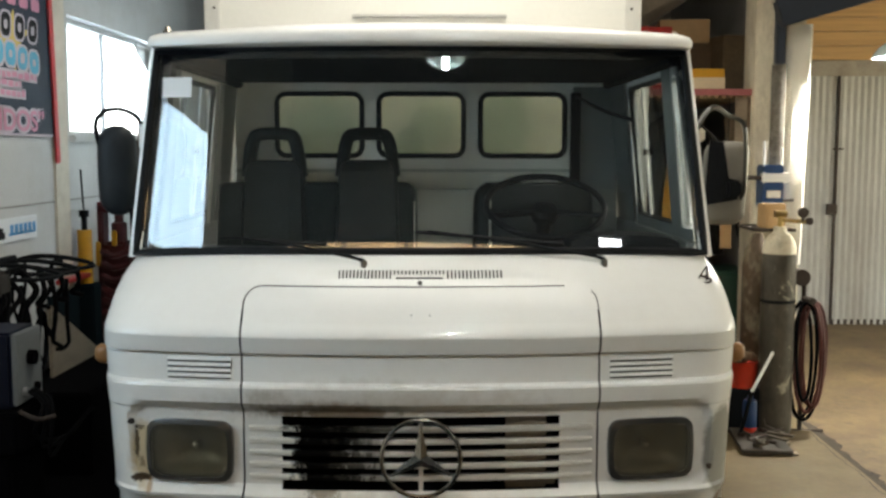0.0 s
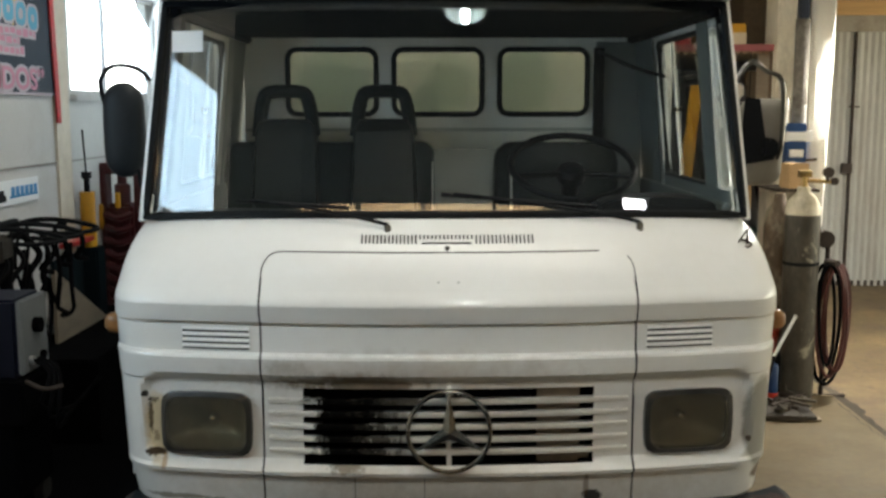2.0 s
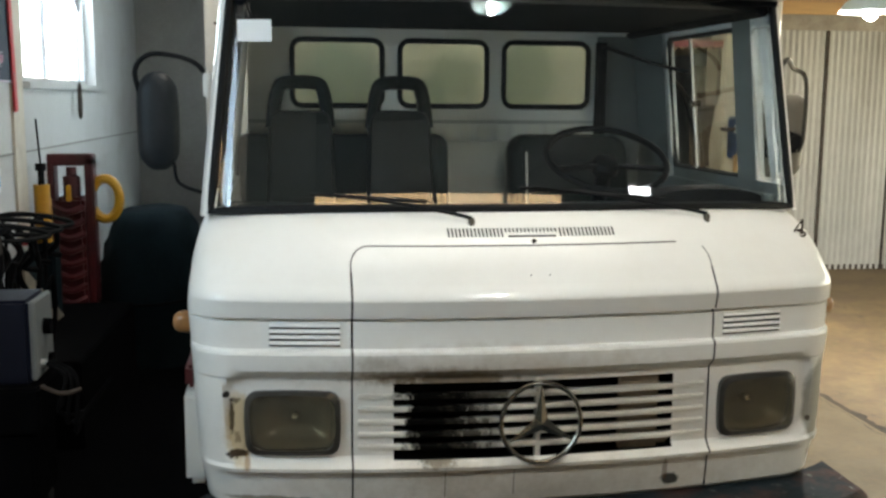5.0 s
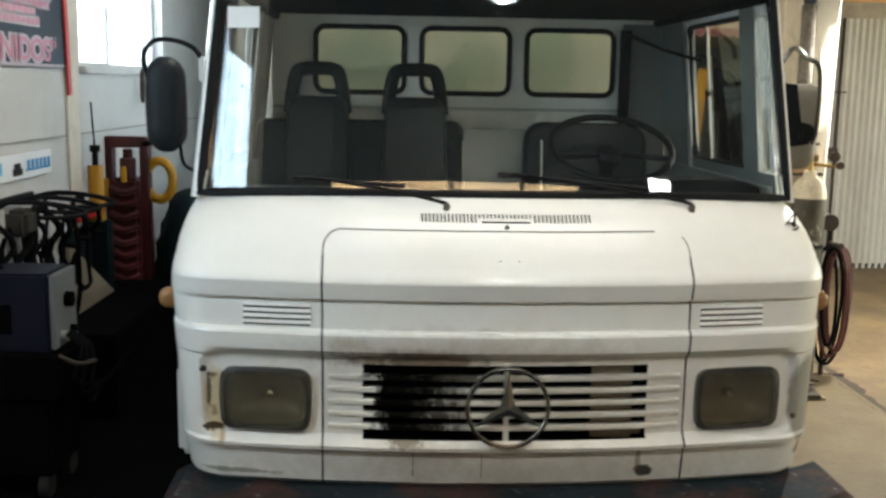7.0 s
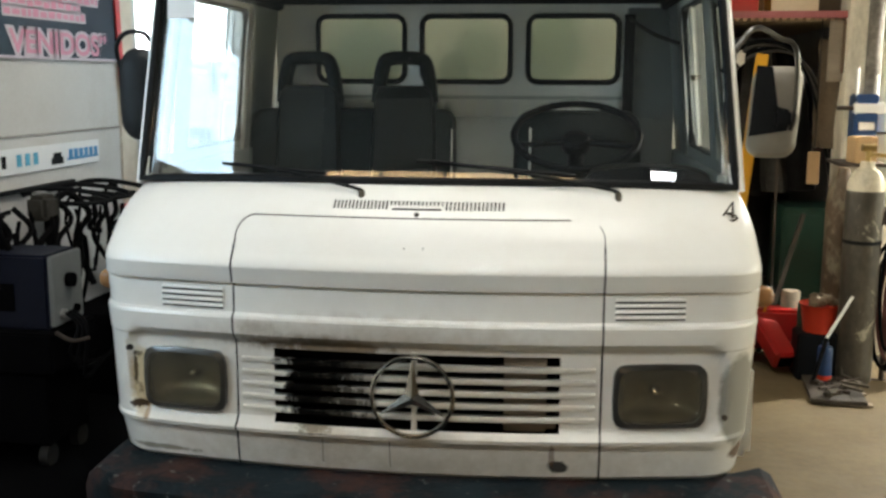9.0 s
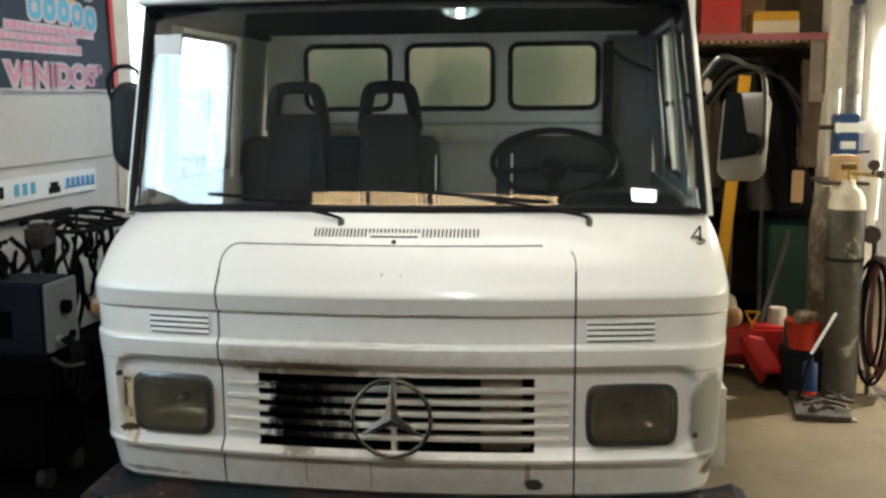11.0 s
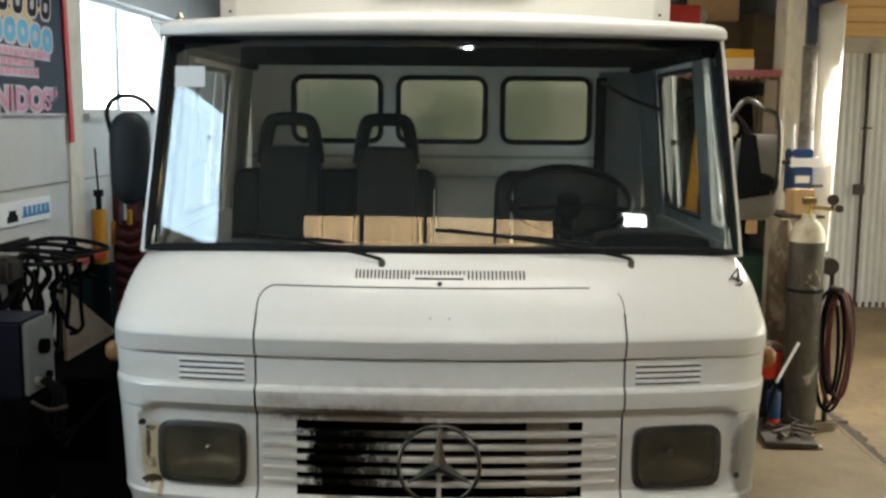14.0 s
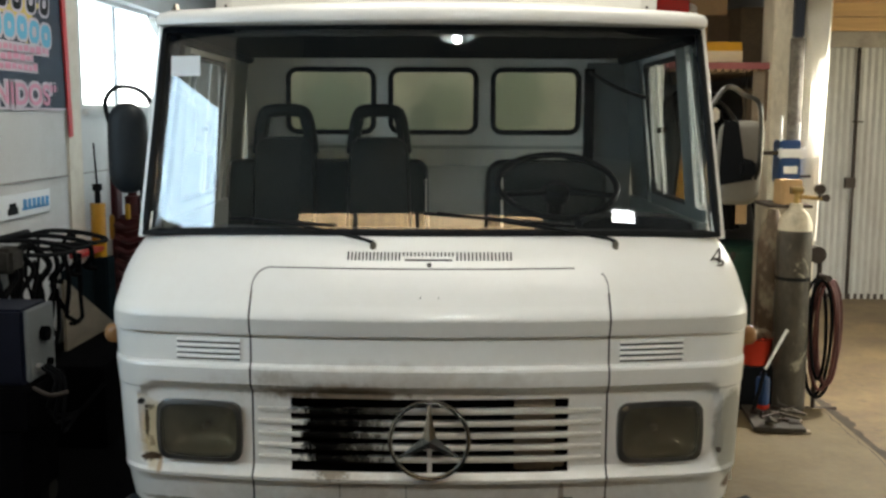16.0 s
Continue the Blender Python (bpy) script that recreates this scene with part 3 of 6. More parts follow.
for s in (-1, 1):
    bm = bmesh.new()
    zs = [z for z in zz_all if z <= TOPZ - RC]
    v = [(bm.verts.new(skin(s * SEAM, z) + Vector((0, 0.012, 0))), bm.verts.new(skin(s * (SEAM + 0.006), z) + Vector((0, 0.012, 0)))) for z in zs]
    for p, q in zip(v, v[1:]):
        bm.faces.new((p[0], p[1], q[1], q[0]))
    part("wing_gap", bm, M_SEAMDARK, truck)
    bm = bmesh.new()
    zs = [z for z in zz_all if z >= TOPZ - RC - 0.02]
    v = [(bm.verts.new(skin(s * (SEAM - 0.002), z) + Vector((0, 0.0015, 0))), bm.verts.new(skin(s * (SEAM + 0.008), z) + Vector((0, 0.0015, 0)))) for z in zs]
    for p, q in zip(v, v[1:]):
        bm.faces.new((p[0], p[1], q[1], q[0]))
    part("cowl_joint", bm, M_PAINT, truck)

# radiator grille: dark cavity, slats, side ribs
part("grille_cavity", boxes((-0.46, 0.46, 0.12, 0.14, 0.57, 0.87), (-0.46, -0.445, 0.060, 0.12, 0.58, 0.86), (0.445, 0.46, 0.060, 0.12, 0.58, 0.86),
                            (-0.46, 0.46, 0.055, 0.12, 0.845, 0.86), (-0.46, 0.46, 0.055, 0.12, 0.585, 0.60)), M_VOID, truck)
part("radiator_bracket", boxes((0.27, 0.40, 0.07, 0.085, 0.60, 0.84), (0.30, 0.43, 0.06, 0.07, 0.615, 0.65)), M_PLANK, truck, "dusty pale bracket behind the grille", bevel=0.004)
STEP = (0.842 - 0.608) / 6
for k in range(1, 6):
    zc = 0.608 + STEP * k
    bm = bmesh.new()
    rings = []
    for i in range(41):
        x = -0.545 + 1.09 * i / 40
        y = skin(x, 0.733).y
        deep = 0.004 if abs(x) > 0.44 else 0.0
        rings.append([(x, y - 0.010 + deep, zc - 0.007), (x, y - 0.006 + deep, zc - 0.009), (x, y + 0.028, zc - 0.004), (x, y + 0.028, zc + 0.004), (x, y - 0.004 + deep, zc + 0.008), (x, y - 0.010 + deep, zc + 0.003)])
    part("grille_slat", loft(bm, rings), M_SLAT, truck)
part("grille_post", boxes((-0.007, 0.007, 0.022, 0.05, 0.60, 0.85)), M_SLAT, truck)

# round emblem of a ring and three rays
emblem = part("front_badge", bmesh.new(), M_CHROME, truck, "round worn chrome badge ring with three rays")
EY, EZ, ER = -0.012, 0.722, 0.123
bm = bmesh.new()
tube(bm, [(ER * math.cos(k * math.tau / 48), EY, EZ + ER * math.sin(k * math.tau / 48)) for k in range(48)], 0.0075, 8, True)
part("ring", bm, M_CHROME, emblem)
for k in range(3):
    a = math.pi / 2 + k * math.tau / 3
    u, v = Vector((math.cos(a), 0, math.sin(a))), Vector((-math.sin(a), 0, math.cos(a)))
    bm = bmesh.new()
    c0, tip, rdg = Vector((0, EY, EZ)), Vector((0, EY, EZ)) + u * 0.120, Vector((0, EY - 0.012, EZ))
    w1 = c0 + v * 0.021 + u * 0.012
    w2 = c0 - v * 0.021 + u * 0.012
    back = Vector((0, EY + 0.006, EZ))
    vs = [bm.verts.new(p) for p in (tip, w1, rdg, w2, back)]
    for f in ((0, 1, 2), (0, 2, 3), (0, 4, 1), (0, 3, 4), (1, 4, 2), (2, 4, 3)):
        bm.faces.new([vs[i] for i in f])
    part("ray", bm, M_CHROME, emblem, smooth=False)

# headlights in their recesses
def barrel(w, h, r, k=0.045):
    """A rounded rectangle with bulging sides."""
    loop = list(rounded(w, h, r, 6))
    fine = []
    for (u, v), (p, q) in zip(loop, loop[1:] + loop[:1]):
        n = 8 if math.hypot(p - u, q - v) > 0.03 else 1
        fine += [(u + (p - u) * i / n, v + (q - v) * i / n) for i in range(n)]
    return [(u * (1 + k * (1 - (2 * v / h) ** 2)), v * (1 + k * (1 - (2 * u / w) ** 2))) for u, v in fine]


for s in (-1, 1):
    hl = part("headlight", bmesh.new(), M_LENSRIM, truck, "rectangular headlight with a dull tinted glass")
    cx, cz = s * 0.738, 0.724
    slope = math.degrees(math.atan((skin(s * 0.86, cz).y - skin(s * 0.62, cz).y) / 0.24)) * s
    m = Matrix.Translation((cx, skin(cx, cz).y, cz)) @ Matrix.Rotation(radians(slope), 4, "Z")
    outer, inner, bowl_edge = barrel(0.274, 0.192, 0.030, 0.05), barrel(0.244, 0.162, 0.030, 0.06), barrel(0.238, 0.156, 0.030, 0.06)
    rim = loft(bmesh.new(), [[m @ Vector((u, y, v)) for u, v in o] for o, y in ((outer, 0.03), (outer, -0.014), (barrel(0.262, 0.180, 0.030, 0.055), -0.017), (inner, -0.020), (inner, 0.01))], cap=False)
    part("rim", rim, M_LENSRIM, hl, "dark headlight rim", angle=50)
    lens = loft(bmesh.new(), [[m @ Vector((u * f, -0.010 - d, v * f)) for u, v in inner] for f, d in ((1, -0.004), (1, 0.004), (0.985, 0.011), (0.95, 0.017), (0.88, 0.022), (0.7, 0.027), (0.45, 0.030), (0.2, 0.031))])
    glass = part("lens", lens, M_LENS, hl, "dusty brownish headlight lens", angle=60)
    glass.visible_shadow = False
    bowl = loft(bmesh.new(), [[m @ Vector((u * f, y, v * f)) for u, v in bowl_edge] for f, y in ((0.95, 0.008), (0.90, 0.024), (0.79, 0.044), (0.62, 0.060), (0.42, 0.069), (0.24, 0.073), (0.10, 0.074))], cap=False)
    part("reflector", bowl, M_BOWL, hl, angle=60)
    part("lamp_wall", loft(bmesh.new(), [[m @ Vector((u * f, y, v * f)) for u, v in bowl_edge] for f, y in ((1, 0.0), (0.97, 0.005), (0.95, 0.008))], cap=False), M_LENSRIM, hl, angle=60)
    part("bulb", lathe(bmesh.new(), ((0.012, -0.03), (0.014, 0.0), (0.012, 0.012), (0.004, 0.016)), m=m @ Matrix.Translation((0, 0.052, 0)) @ Matrix.Rotation(radians(90), 4, "X"), seg=12), M_CHROME, hl, angle=60)
    part("lamp_shell", loft(bmesh.new(), [[m @ Vector((u * f, y, v * f)) for u, v in bowl_edge] for f, y in ((1.03, 0.004), (0.99, 0.075), (0.5, 0.080), (0.05, 0.081))], cap=False), M_VOID, hl)
    # wing louvres
    lv = part("wing_louvre", bmesh.new(), M_PAINT, truck, "row of pressed louvre slots")
    for k in range(4):
        zc = 0.972 + 0.0175 * k
        bm = bmesh.new()
        rings = []
        for i in range(13):
            a = s * (0.598 + 0.205 * i / 12)
            p = skin(a, zc)
            y = p.y
            rings.append([(p.x, y - 0.002, zc + 0.005), (p.x, y - 0.009, zc - 0.002), (p.x, y - 0.009, zc - 0.005), (p.x, y + 0.004, zc - 0.006)])
        part("louvre_blade", loft(bm, rings), M_PAINT, lv)
        bm = bmesh.new()
        v = []
        for i in range(13):
            a = s * (0.598 + 0.205 * i / 12)
            p = skin(a, zc - 0.009)
            v.append((bm.verts.new((p.x, p.y - 0.0015, zc - 0.0065)), bm.verts.new((p.x, p.y - 0.0015, zc - 0.0115))))
        for p, q in zip(v, v[1:]):
            bm.faces.new((p[0], p[1], q[1], q[0]))
        # flat near-black strip on the skin, painting the shaded slot under the blade
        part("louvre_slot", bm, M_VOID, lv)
    # side indicators
    p = skin(s * 1.10, 0.99)
    bm = bmesh.new()
    rings = []
    for k, (dx, f) in enumerate(((-0.01, 0.9), (0.015, 1.0), (0.036, 0.9), (0.048, 0.6), (0.052, 0.2))):
        rings.append([(p.x + s * dx, p.y + 0.03 + u * f, 1.0 + v * f) for u, v in rounded(0.06, 0.068, 0.026)])
    part("side_indicator", loft(bm, rings), M_AMBER, truck, "faded amber side indicator", angle=60)

for x in (-0.285, -0.074):
    part("panel_seam", ribbon(bmesh.new(), [(x, 0.486 + 0.009 * k) for k in range(10)], 0.0012), M_IRON, truck, "thin dark seam in the lower panel")
# cowl air slots, slit, lock and two small holes
cowl = part("cowl_vent", bmesh.new(), M_VOID, truck, "row of narrow air slots under the windscreen")
for n, x0, x1, z0, z1 in ((15, -0.262, -0.098, 1.270, 1.293), (14, -0.085, 0.072, 1.282, 1.293), (15, 0.086, 0.258, 1.270, 1.293)):
    for k in range(n):
        x = x0 + (x1 - x0) * k / (n - 1)
        bm = bmesh.new()
        v = []
        for z in (z0, (z0 + z1) / 2, z1):
            for dx in (-0.0026, 0.0026):
                q = skin(x + dx, z)
                v.append(bm.verts.new(q + Vector((0, -0.0010, 0.0010))))
        bm.faces.new((v[0], v[1], v[3], v[2]))
        bm.faces.new((v[2], v[3], v[5], v[4]))
        part("air_slot", bm, M_VOID, cowl, smooth=False)
part("cowl_slit", ribbon(bmesh.new(), [(x / 100, 1.2715) for x in range(-8, 8)], 0.0028), M_VOID, truck)
for x, z, r in ((-0.003, 1.258, 0.008), (-0.03, 1.166, 0.002), (0.028, 1.166, 0.002)):
    p = skin(x, z)
    d = (p - skin(x, z + 0.01)).normalized().cross(Vector((1, 0, 0)))
    d = d if d.y < 0 else -d
    part("bonnet_lock" if r > 0.005 else "badge_hole", rod(bmesh.new(), p - d * 0.01, p + d * 0.003, r), M_SEAMDARK, truck)
p = skin(0.950, 1.262) + Vector((0, -0.004, -0.006))
bm = bmesh.new()
tube(bm, [p + Vector((0.024 * math.cos(k * math.tau / 16), -0.004 + 0.012 * math.sin(k * math.tau / 16), 0.008 * math.sin(k * math.tau / 16))) for k in range(16)], 0.0032, 6, True)
rod(bm, p + Vector((0.010, -0.004, 0.0)), p + Vector((0.008, -0.010, 0.050)), 0.0045, 0.0030)
rod(bm, p + Vector((-0.022, -0.004, 0.0)), p + Vector((0.006, -0.010, 0.047)), 0.0030, 0.0025)
rod(bm, p + Vector((-0.012, -0.006, 0.014)), p + Vector((0.010, -0.006, 0.014)), 0.0025)
part("washer_nozzle", bm, M_IRON, truck, "small dark washer nozzle")

# bumper: a bowed channel with worn paint
bm = bmesh.new()
rings = []
for i in range(49):
    u = -1 + 2 * i / 48
    x = 1.085 * u
    y = -0.16 + 0.10 * u * u + 0.42 * max(0, abs(u) - 0.86) ** 1.3 * 2.2
    top = 0.449 - 0.035 * smoothstep(0.965, 1.0, abs(u)) ** 2
    back = y + 0.26
    x += 0.033
    rings.append([(x, y + 0.02, 0.23), (x, y, 0.25), (x, y - 0.004, top - 0.03), (x, y + 0.02, top), (x, back, top + 0.006), (x, back, 0.23)])
for s in (-1, 1):
    if s < 0:
        part("wheel_arch_edge", boxes((-1.088, -1.05, 0.50, 0.78, 0.724, 0.80)), M_DARKRED, truck, "dark red wheel arch edge above the step", bevel=0.012)
    part("cab_step", boxes((s * 1.05 - 0.04, s * 1.05 + 0.04, 0.46, 0.80, 0.40, 0.72)), M_PAINT, truck, "white painted step panel", bevel=0.02)
part("bumper", loft(bm, rings), M_BUMPER, truck, "dark blue steel bumper with scraped rusty paint", bevel=0.0)

# windscreen: bowed, raked pane with a black rubber seal
RAKE = 0.135


def pane(x, z):
    return 0.238 + 0.155 * (x / 0.98) ** 2 + (z - 1.33) * RAKE


def screen_xz(u, v):
    z = 1.345 + 0.680 * v - 0.018 * (1 - v) * u ** 4
    return (0.982 - 0.075 * v) * u, z


bm = bmesh.new()
for off in (0.0, 0.005):
    grid = []
    for i in range(13):
        row = []
        for j in range(41):
            x, z = screen_xz(-1 + 2 * j / 40, i / 12)
            row.append(bm.verts.new((x, pane(x, z) + off, z)))
        grid.append(row)
    for i in range(12):
        for j in range(40):
            q = (grid[i][j], grid[i][j + 1], grid[i + 1][j + 1], grid[i + 1][j])
            bm.faces.new(q if off == 0 else q[::-1])
    if off == 0:
        first = grid
n_i, n_j = 12, 40
border = [(0, j) for j in range(n_j)] + [(i, n_j) for i in range(n_i)] + [(n_i, j) for j in range(n_j, 0, -1)] + [(i, 0) for i in range(n_i, 0, -1)]
for (i, j), (k, l) in zip(border, border[1:] + border[:1]):
    bm.faces.new((first[i][j], grid[i][j], grid[k][l], first[k][l]))
screen = part("windscreen", bm, M_SCREEN, truck, "wide curved clear windscreen", angle=80)
screen.visible_shadow = False
edge = []
for i, j in border:
    u, v = -1 + 2 * j / n_j, i / n_i
    x, z = screen_xz(u, v)
    edge.append((x, pane(x, z) - 0.002, z))
part("seal", tube(bmesh.new(), edge, 0.0145, 8, True), M_RUBBER, screen, "black rubber windscreen seal")


# white frame round the screen, between skin and roof
def side_x(z):
    return table(z, ((1.335, 0.995), (2.05, 0.925)))


for s in (-1, 1):
    bm = bmesh.new()
    rings = []
    for k in range(9):
        v = -0.02 + 1.05 * k / 8
        x, z = screen_xz(1, v)
        y = pane(x, z)
        rings.append([(s * (x + 0.004), y - 0.006, z), (s * (x + 0.022), y - 0.002, z), (s * (x + 0.034), y + 0.03, z), (s * (x + 0.034), y + 0.11, z), (s * (x - 0.01), y + 0.10, z), (s * (x - 0.012), y + 0.02, z)])
    part("windscreen_pillar", loft(bm, rings), M_PAINT, truck, bevel=0.0)
    # upper side: window bars
    bm = bmesh.new()

    def slab(y0, y1, z0, z1, t=0.035):
        v = [bm.verts.new((s * (side_x(z) + d), y, z)) for z in (z0, z1) for y in (y0, y1) for d in (0.0, -t)]
        for f in ((0, 1, 3, 2), (4, 6, 7, 5), (0, 2, 6, 4), (1, 5, 7, 3), (0, 4, 5, 1), (2, 3, 7, 6)):
            bm.faces.new([v[i] for i in f])
    rear = 1.39
    mid, wide = (0.735 + rear) / 2, rear - 0.715
    slab(0.40, rear, 1.335, 1.40)
    slab(rear, 1.90, 1.335, 2.05)
    slab(0.46, rear, 1.95, 2.05)
    slab(0.59, 0.735, 1.40, 1.95)
    part("cab_side", bm, M_PAINT, truck, bevel=0.004)
    win = part("side_window", bmesh.new(), M_RUBBER, truck, "cab side window with black seal and sliding pane")
    bm = bmesh.new()
    pts = [(s * (side_x(z) - 0.02), y, z) for y, z in [(mid + u, 1.675 + v) for u, v in rounded(wide, 0.555, 0.06)]]
    part("seal", tube(bm, pts, 0.016, 6, True), M_RUBBER, win)
    bm = bmesh.new()
    rings = [[(s * (side_x(z) - 0.02 + d), y, z) for y, z in [(mid + u, 1.675 + v) for u, v in rounded(wide, 0.555, 0.06)]] for d in (0.0, 0.004)]
    g = part("glass", loft(bm, rings), M_GLASS, win)
    g.visible_shadow = False
    bm = bmesh.new()
    tube(bm, [(s * (side_x(z) - 0.025), 1.15, z) for z in (1.40, 1.95)], 0.005, 6)
    part("divider", bm, M_PALEALU, win)
    part("latch", boxes((s * 0.935 - 0.012, s * 0.935 + 0.004, 1.135, 1.165, 1.66, 1.685)), M_CHROME, win, "small bright latch", bevel=0.003)
    # inner linings
    bm = bmesh.new()
    box(bm, s * 0.94 - 0.01, s * 0.94 + 0.01, 0.44, 1.78, 0.75, 1.36)
    part("door_lining", bm, M_TRIM, truck, bevel=0.004)
    bm = bmesh.new()
    slab2 = [(s * (side_x(z) - 0.045), y, z) for y, z in ((rear + 0.02, 1.36), (1.80, 1.36), (1.80, 2.03), (rear + 0.02, 2.03))]
    bm.faces.new([bm.verts.new(p) for p in slab2])
    part("pillar_lining", bm, M_TRIM, truck, smooth=False)
    bm = bmesh.new()
    for y0, y1, z0, z1 in ((0.59, 0.735, 1.36, 2.0), (0.42, 1.37, 1.34, 1.40)):
        bm.faces.new([bm.verts.new((s * (side_x(z) - 0.040), y, z)) for y, z in ((y0, z0), (y1, z0), (y1, z1), (y0, z1))])
    part("door_frame_lining", bm, M_TRIM, truck, smooth=False)
    bm = bmesh.new()
    box(bm, s * 0.875 - 0.018, s * 0.875 + 0.018, 0.44, 1.79, 1.972, 2.004)
    part("roof_rail_lining", bm, M_HEADLINER, truck, "black roof rail lining", bevel=0.008)
    bm = bmesh.new()
    rings = []
    for k in range(9):
        x, z = screen_xz(1, 0.02 + 0.97 * k / 8)
        y = pane(x, z)
        rings.append([(s * (x - 0.016), y + 0.010, z), (s * (x - 0.020), y + 0.105, z), (s * (x - 0.045), y + 0.100, z), (s * (x - 0.050), y + 0.012, z)])
    if s < 0:
        part("screen_pillar_lining", loft(bm, rings), M_BLACK, truck, "dark grey windscreen pillar lining")
    qw = part("quarter_window", bmesh.new(), M_ALU, truck, "narrow quarter window with a cream frame")
    outline = [(y, z) for y, z in [(0.525 + u, 1.675 + v) for u, v in rounded(0.125, 0.53, 0.04)]]
    part("frame", tube(bmesh.new(), [(s * (side_x(z) - 0.03), y + (z - 1.675) * 0.06, z) for y, z in outline], 0.0045, 6, True), M_SEATTRIM, qw)
    g = part("glass", loft(bmesh.new(), [[(s * (side_x(z) - 0.03 + d), y + (z - 1.675) * 0.06, z) for y, z in outline] for d in (0.0, 0.004)]), M_GLASS, qw)
    g.visible_shadow = False

# roof with a rounded visor lip
ROOF = []
for k in range(61):
    x = -0.918 + 1.836 * k / 60
    ROOF.append((x, 0.215 + 0.150 * (abs(x) / 0.918) ** 2.2 if abs(x) < 0.917 else 0.372))
ROOF += [(0.925, 0.6), (0.940, 1.2), (0.940, 1.85), (0.90, 1.92), (-0.90, 1.92), (-0.940, 1.85), (-0.940, 1.2), (-0.925, 0.6)]


def roof_ring(inset, z, crown=0.0):
    return [(x * (1 - inset / 0.955), y + inset * (1 if y < 0.7 else (-1 if y > 1.5 else 0)), z - crown * (x / 0.955) ** 2) for x, y in ROOF]


bm = bmesh.new()
loft(bm, [roof_ring(0.10, 2.024), roof_ring(0.022, 2.025), roof_ring(0.010, 2.026, 0.006), roof_ring(0.002, 2.031, 0.007), roof_ring(0.0, 2.040, 0.008), roof_ring(0.002, 2.058, 0.010), roof_ring(0.010, 2.072, 0.012), roof_ring(0.034, 2.086, 0.015), roof_ring(0.10, 2.10, 0.02), roof_ring(0.35, 2.125, 0.02), roof_ring(0.6, 2.13, 0.01)])
part("roof", bm, M_PAINT, truck, "white roof with a rounded visor lip", angle=40)
part("headliner", boxes((-0.90, 0.90, 0.40, 1.85, 2.000, 2.018)), M_HEADLINER, truck, "black cab headliner", smooth=False)
for s in (-1,):
    bm = bmesh.new()
    lathe(bm, ((0.016, 0), (0.016, 0.006), (0.010, 0.012), (0.010, 0.020), (0.003, 0.025)), (s * 0.872, 0.46, 2.078))
    part("marker_lamp", bm, M_CHROME, truck, angle=60)

# cab inside
REAR_X = (-0.497, -0.010, 0.477)
cuts = [e for xc in REAR_X for e in (xc - 0.2, xc + 0.2)]
part("rear_wall", boxes((-0.90, 0.90, 1.80, 1.84, 0.7, 1.655), (-0.90, 0.90, 1.80, 1.84, 1.945, 2.012),
                        *[(a, b, 1.80, 1.84, 1.655, 1.945) for a, b in zip([-0.90, *cuts[1::2]], [*cuts[::2], 0.90])]), M_CABWALL, truck, "pale grey cab rear wall", smooth=False)
for k in range(22):
    x = -0.86 + 0.08 * k
    part("pressed_rib", boxes((x - 0.029, x + 0.029, 1.772, 1.80, 1.500, 1.566)), M_RIB, truck, bevel=0.008)
part("rear_trim_board", boxes((-0.90, 0.90, 1.782, 1.80, 0.75, 1.493)), M_TRIMDARK, truck, "dark grey-green trim board on the cab rear wall", bevel=0.004)
part("rear_wall_rail", boxes((-0.90, 0.90, 1.786, 1.80, 1.574, 1.590)), M_TRIMDARK, truck, bevel=0.005)
part("corner_panel", boxes((0.715, 0.93, 1.765, 1.781, 0.75, 1.98)), M_TRIM, truck, "grey-green trim panel in the cab corner", bevel=0.004)
part("cab_floor", boxes((-0.95, 0.95, 0.3, 1.78, 0.70, 0.74)), M_BLACK, truck, smooth=False)
for xc in REAR_X:
    rw = part("rear_window", bmesh.new(), M_RUBBER, truck, "rear cab window with black seal and dusty greenish glass")
    pts = [(xc + u, 1.795, 1.80 + v) for u, v in rounded(0.405, 0.295, 0.045)]
    part("seal", tube(bmesh.new(), pts, 0.0125, 6, True), M_RUBBER, rw)
    part("pane", loft(bmesh.new(), [[(xc + u, y, 1.80 + v) for u, v in rounded(0.415, 0.30, 0.045)] for y in (1.824, 1.820)]), M_DUSTY, rw, "dusty greenish pane", smooth=False)
bm = bmesh.new()
rings = []
for i in range(31):
    x = -0.93 + 1.86 * i / 30
    yb = pane(x, 1.33) + 0.02
    rings.append([(x, yb, 1.325), (x, yb + 0.25, 1.335), (x, yb + 0.36, 1.32), (x, yb + 0.40, 1.26), (x, yb + 0.38, 0.95), (x, yb, 0.95)])
part("dashboard", loft(bm, rings), M_BLACK, truck, "black dashboard top", bevel=0.0)
bm = bmesh.new()
rings = []
for k in range(11):
    a = math.pi * k / 10
    x, h = 0.72 - 0.20 * math.cos(a), 0.055 * math.sin(a) ** 0.5
    rings.append([(x, 0.47, 1.325), (x, 0.47, 1.326 + h), (x, 0.60, 1.33 + h), (x, 0.72, 1.32 + h * 0.6), (x, 0.75, 1.30)])
part("instrument_hood", loft(bm, rings), M_BLACK, truck, angle=50)

# steering wheel
wheel = part("steering_wheel", bmesh.new(), M_BLACK, truck, "large thin-rimmed black steering wheel")
mw = Matrix.Translation((0.485, 0.90, 1.462)) @ Matrix.Rotation(radians(28), 4, "X")
part("wheel_rim", tube(bmesh.new(), [mw @ Vector((0.232 * math.cos(k * math.tau / 40), 0.232 * math.sin(k * math.tau / 40), 0)) for k in range(40)], 0.013, 8, True), M_BLACK, wheel)
bm = bmesh.new()
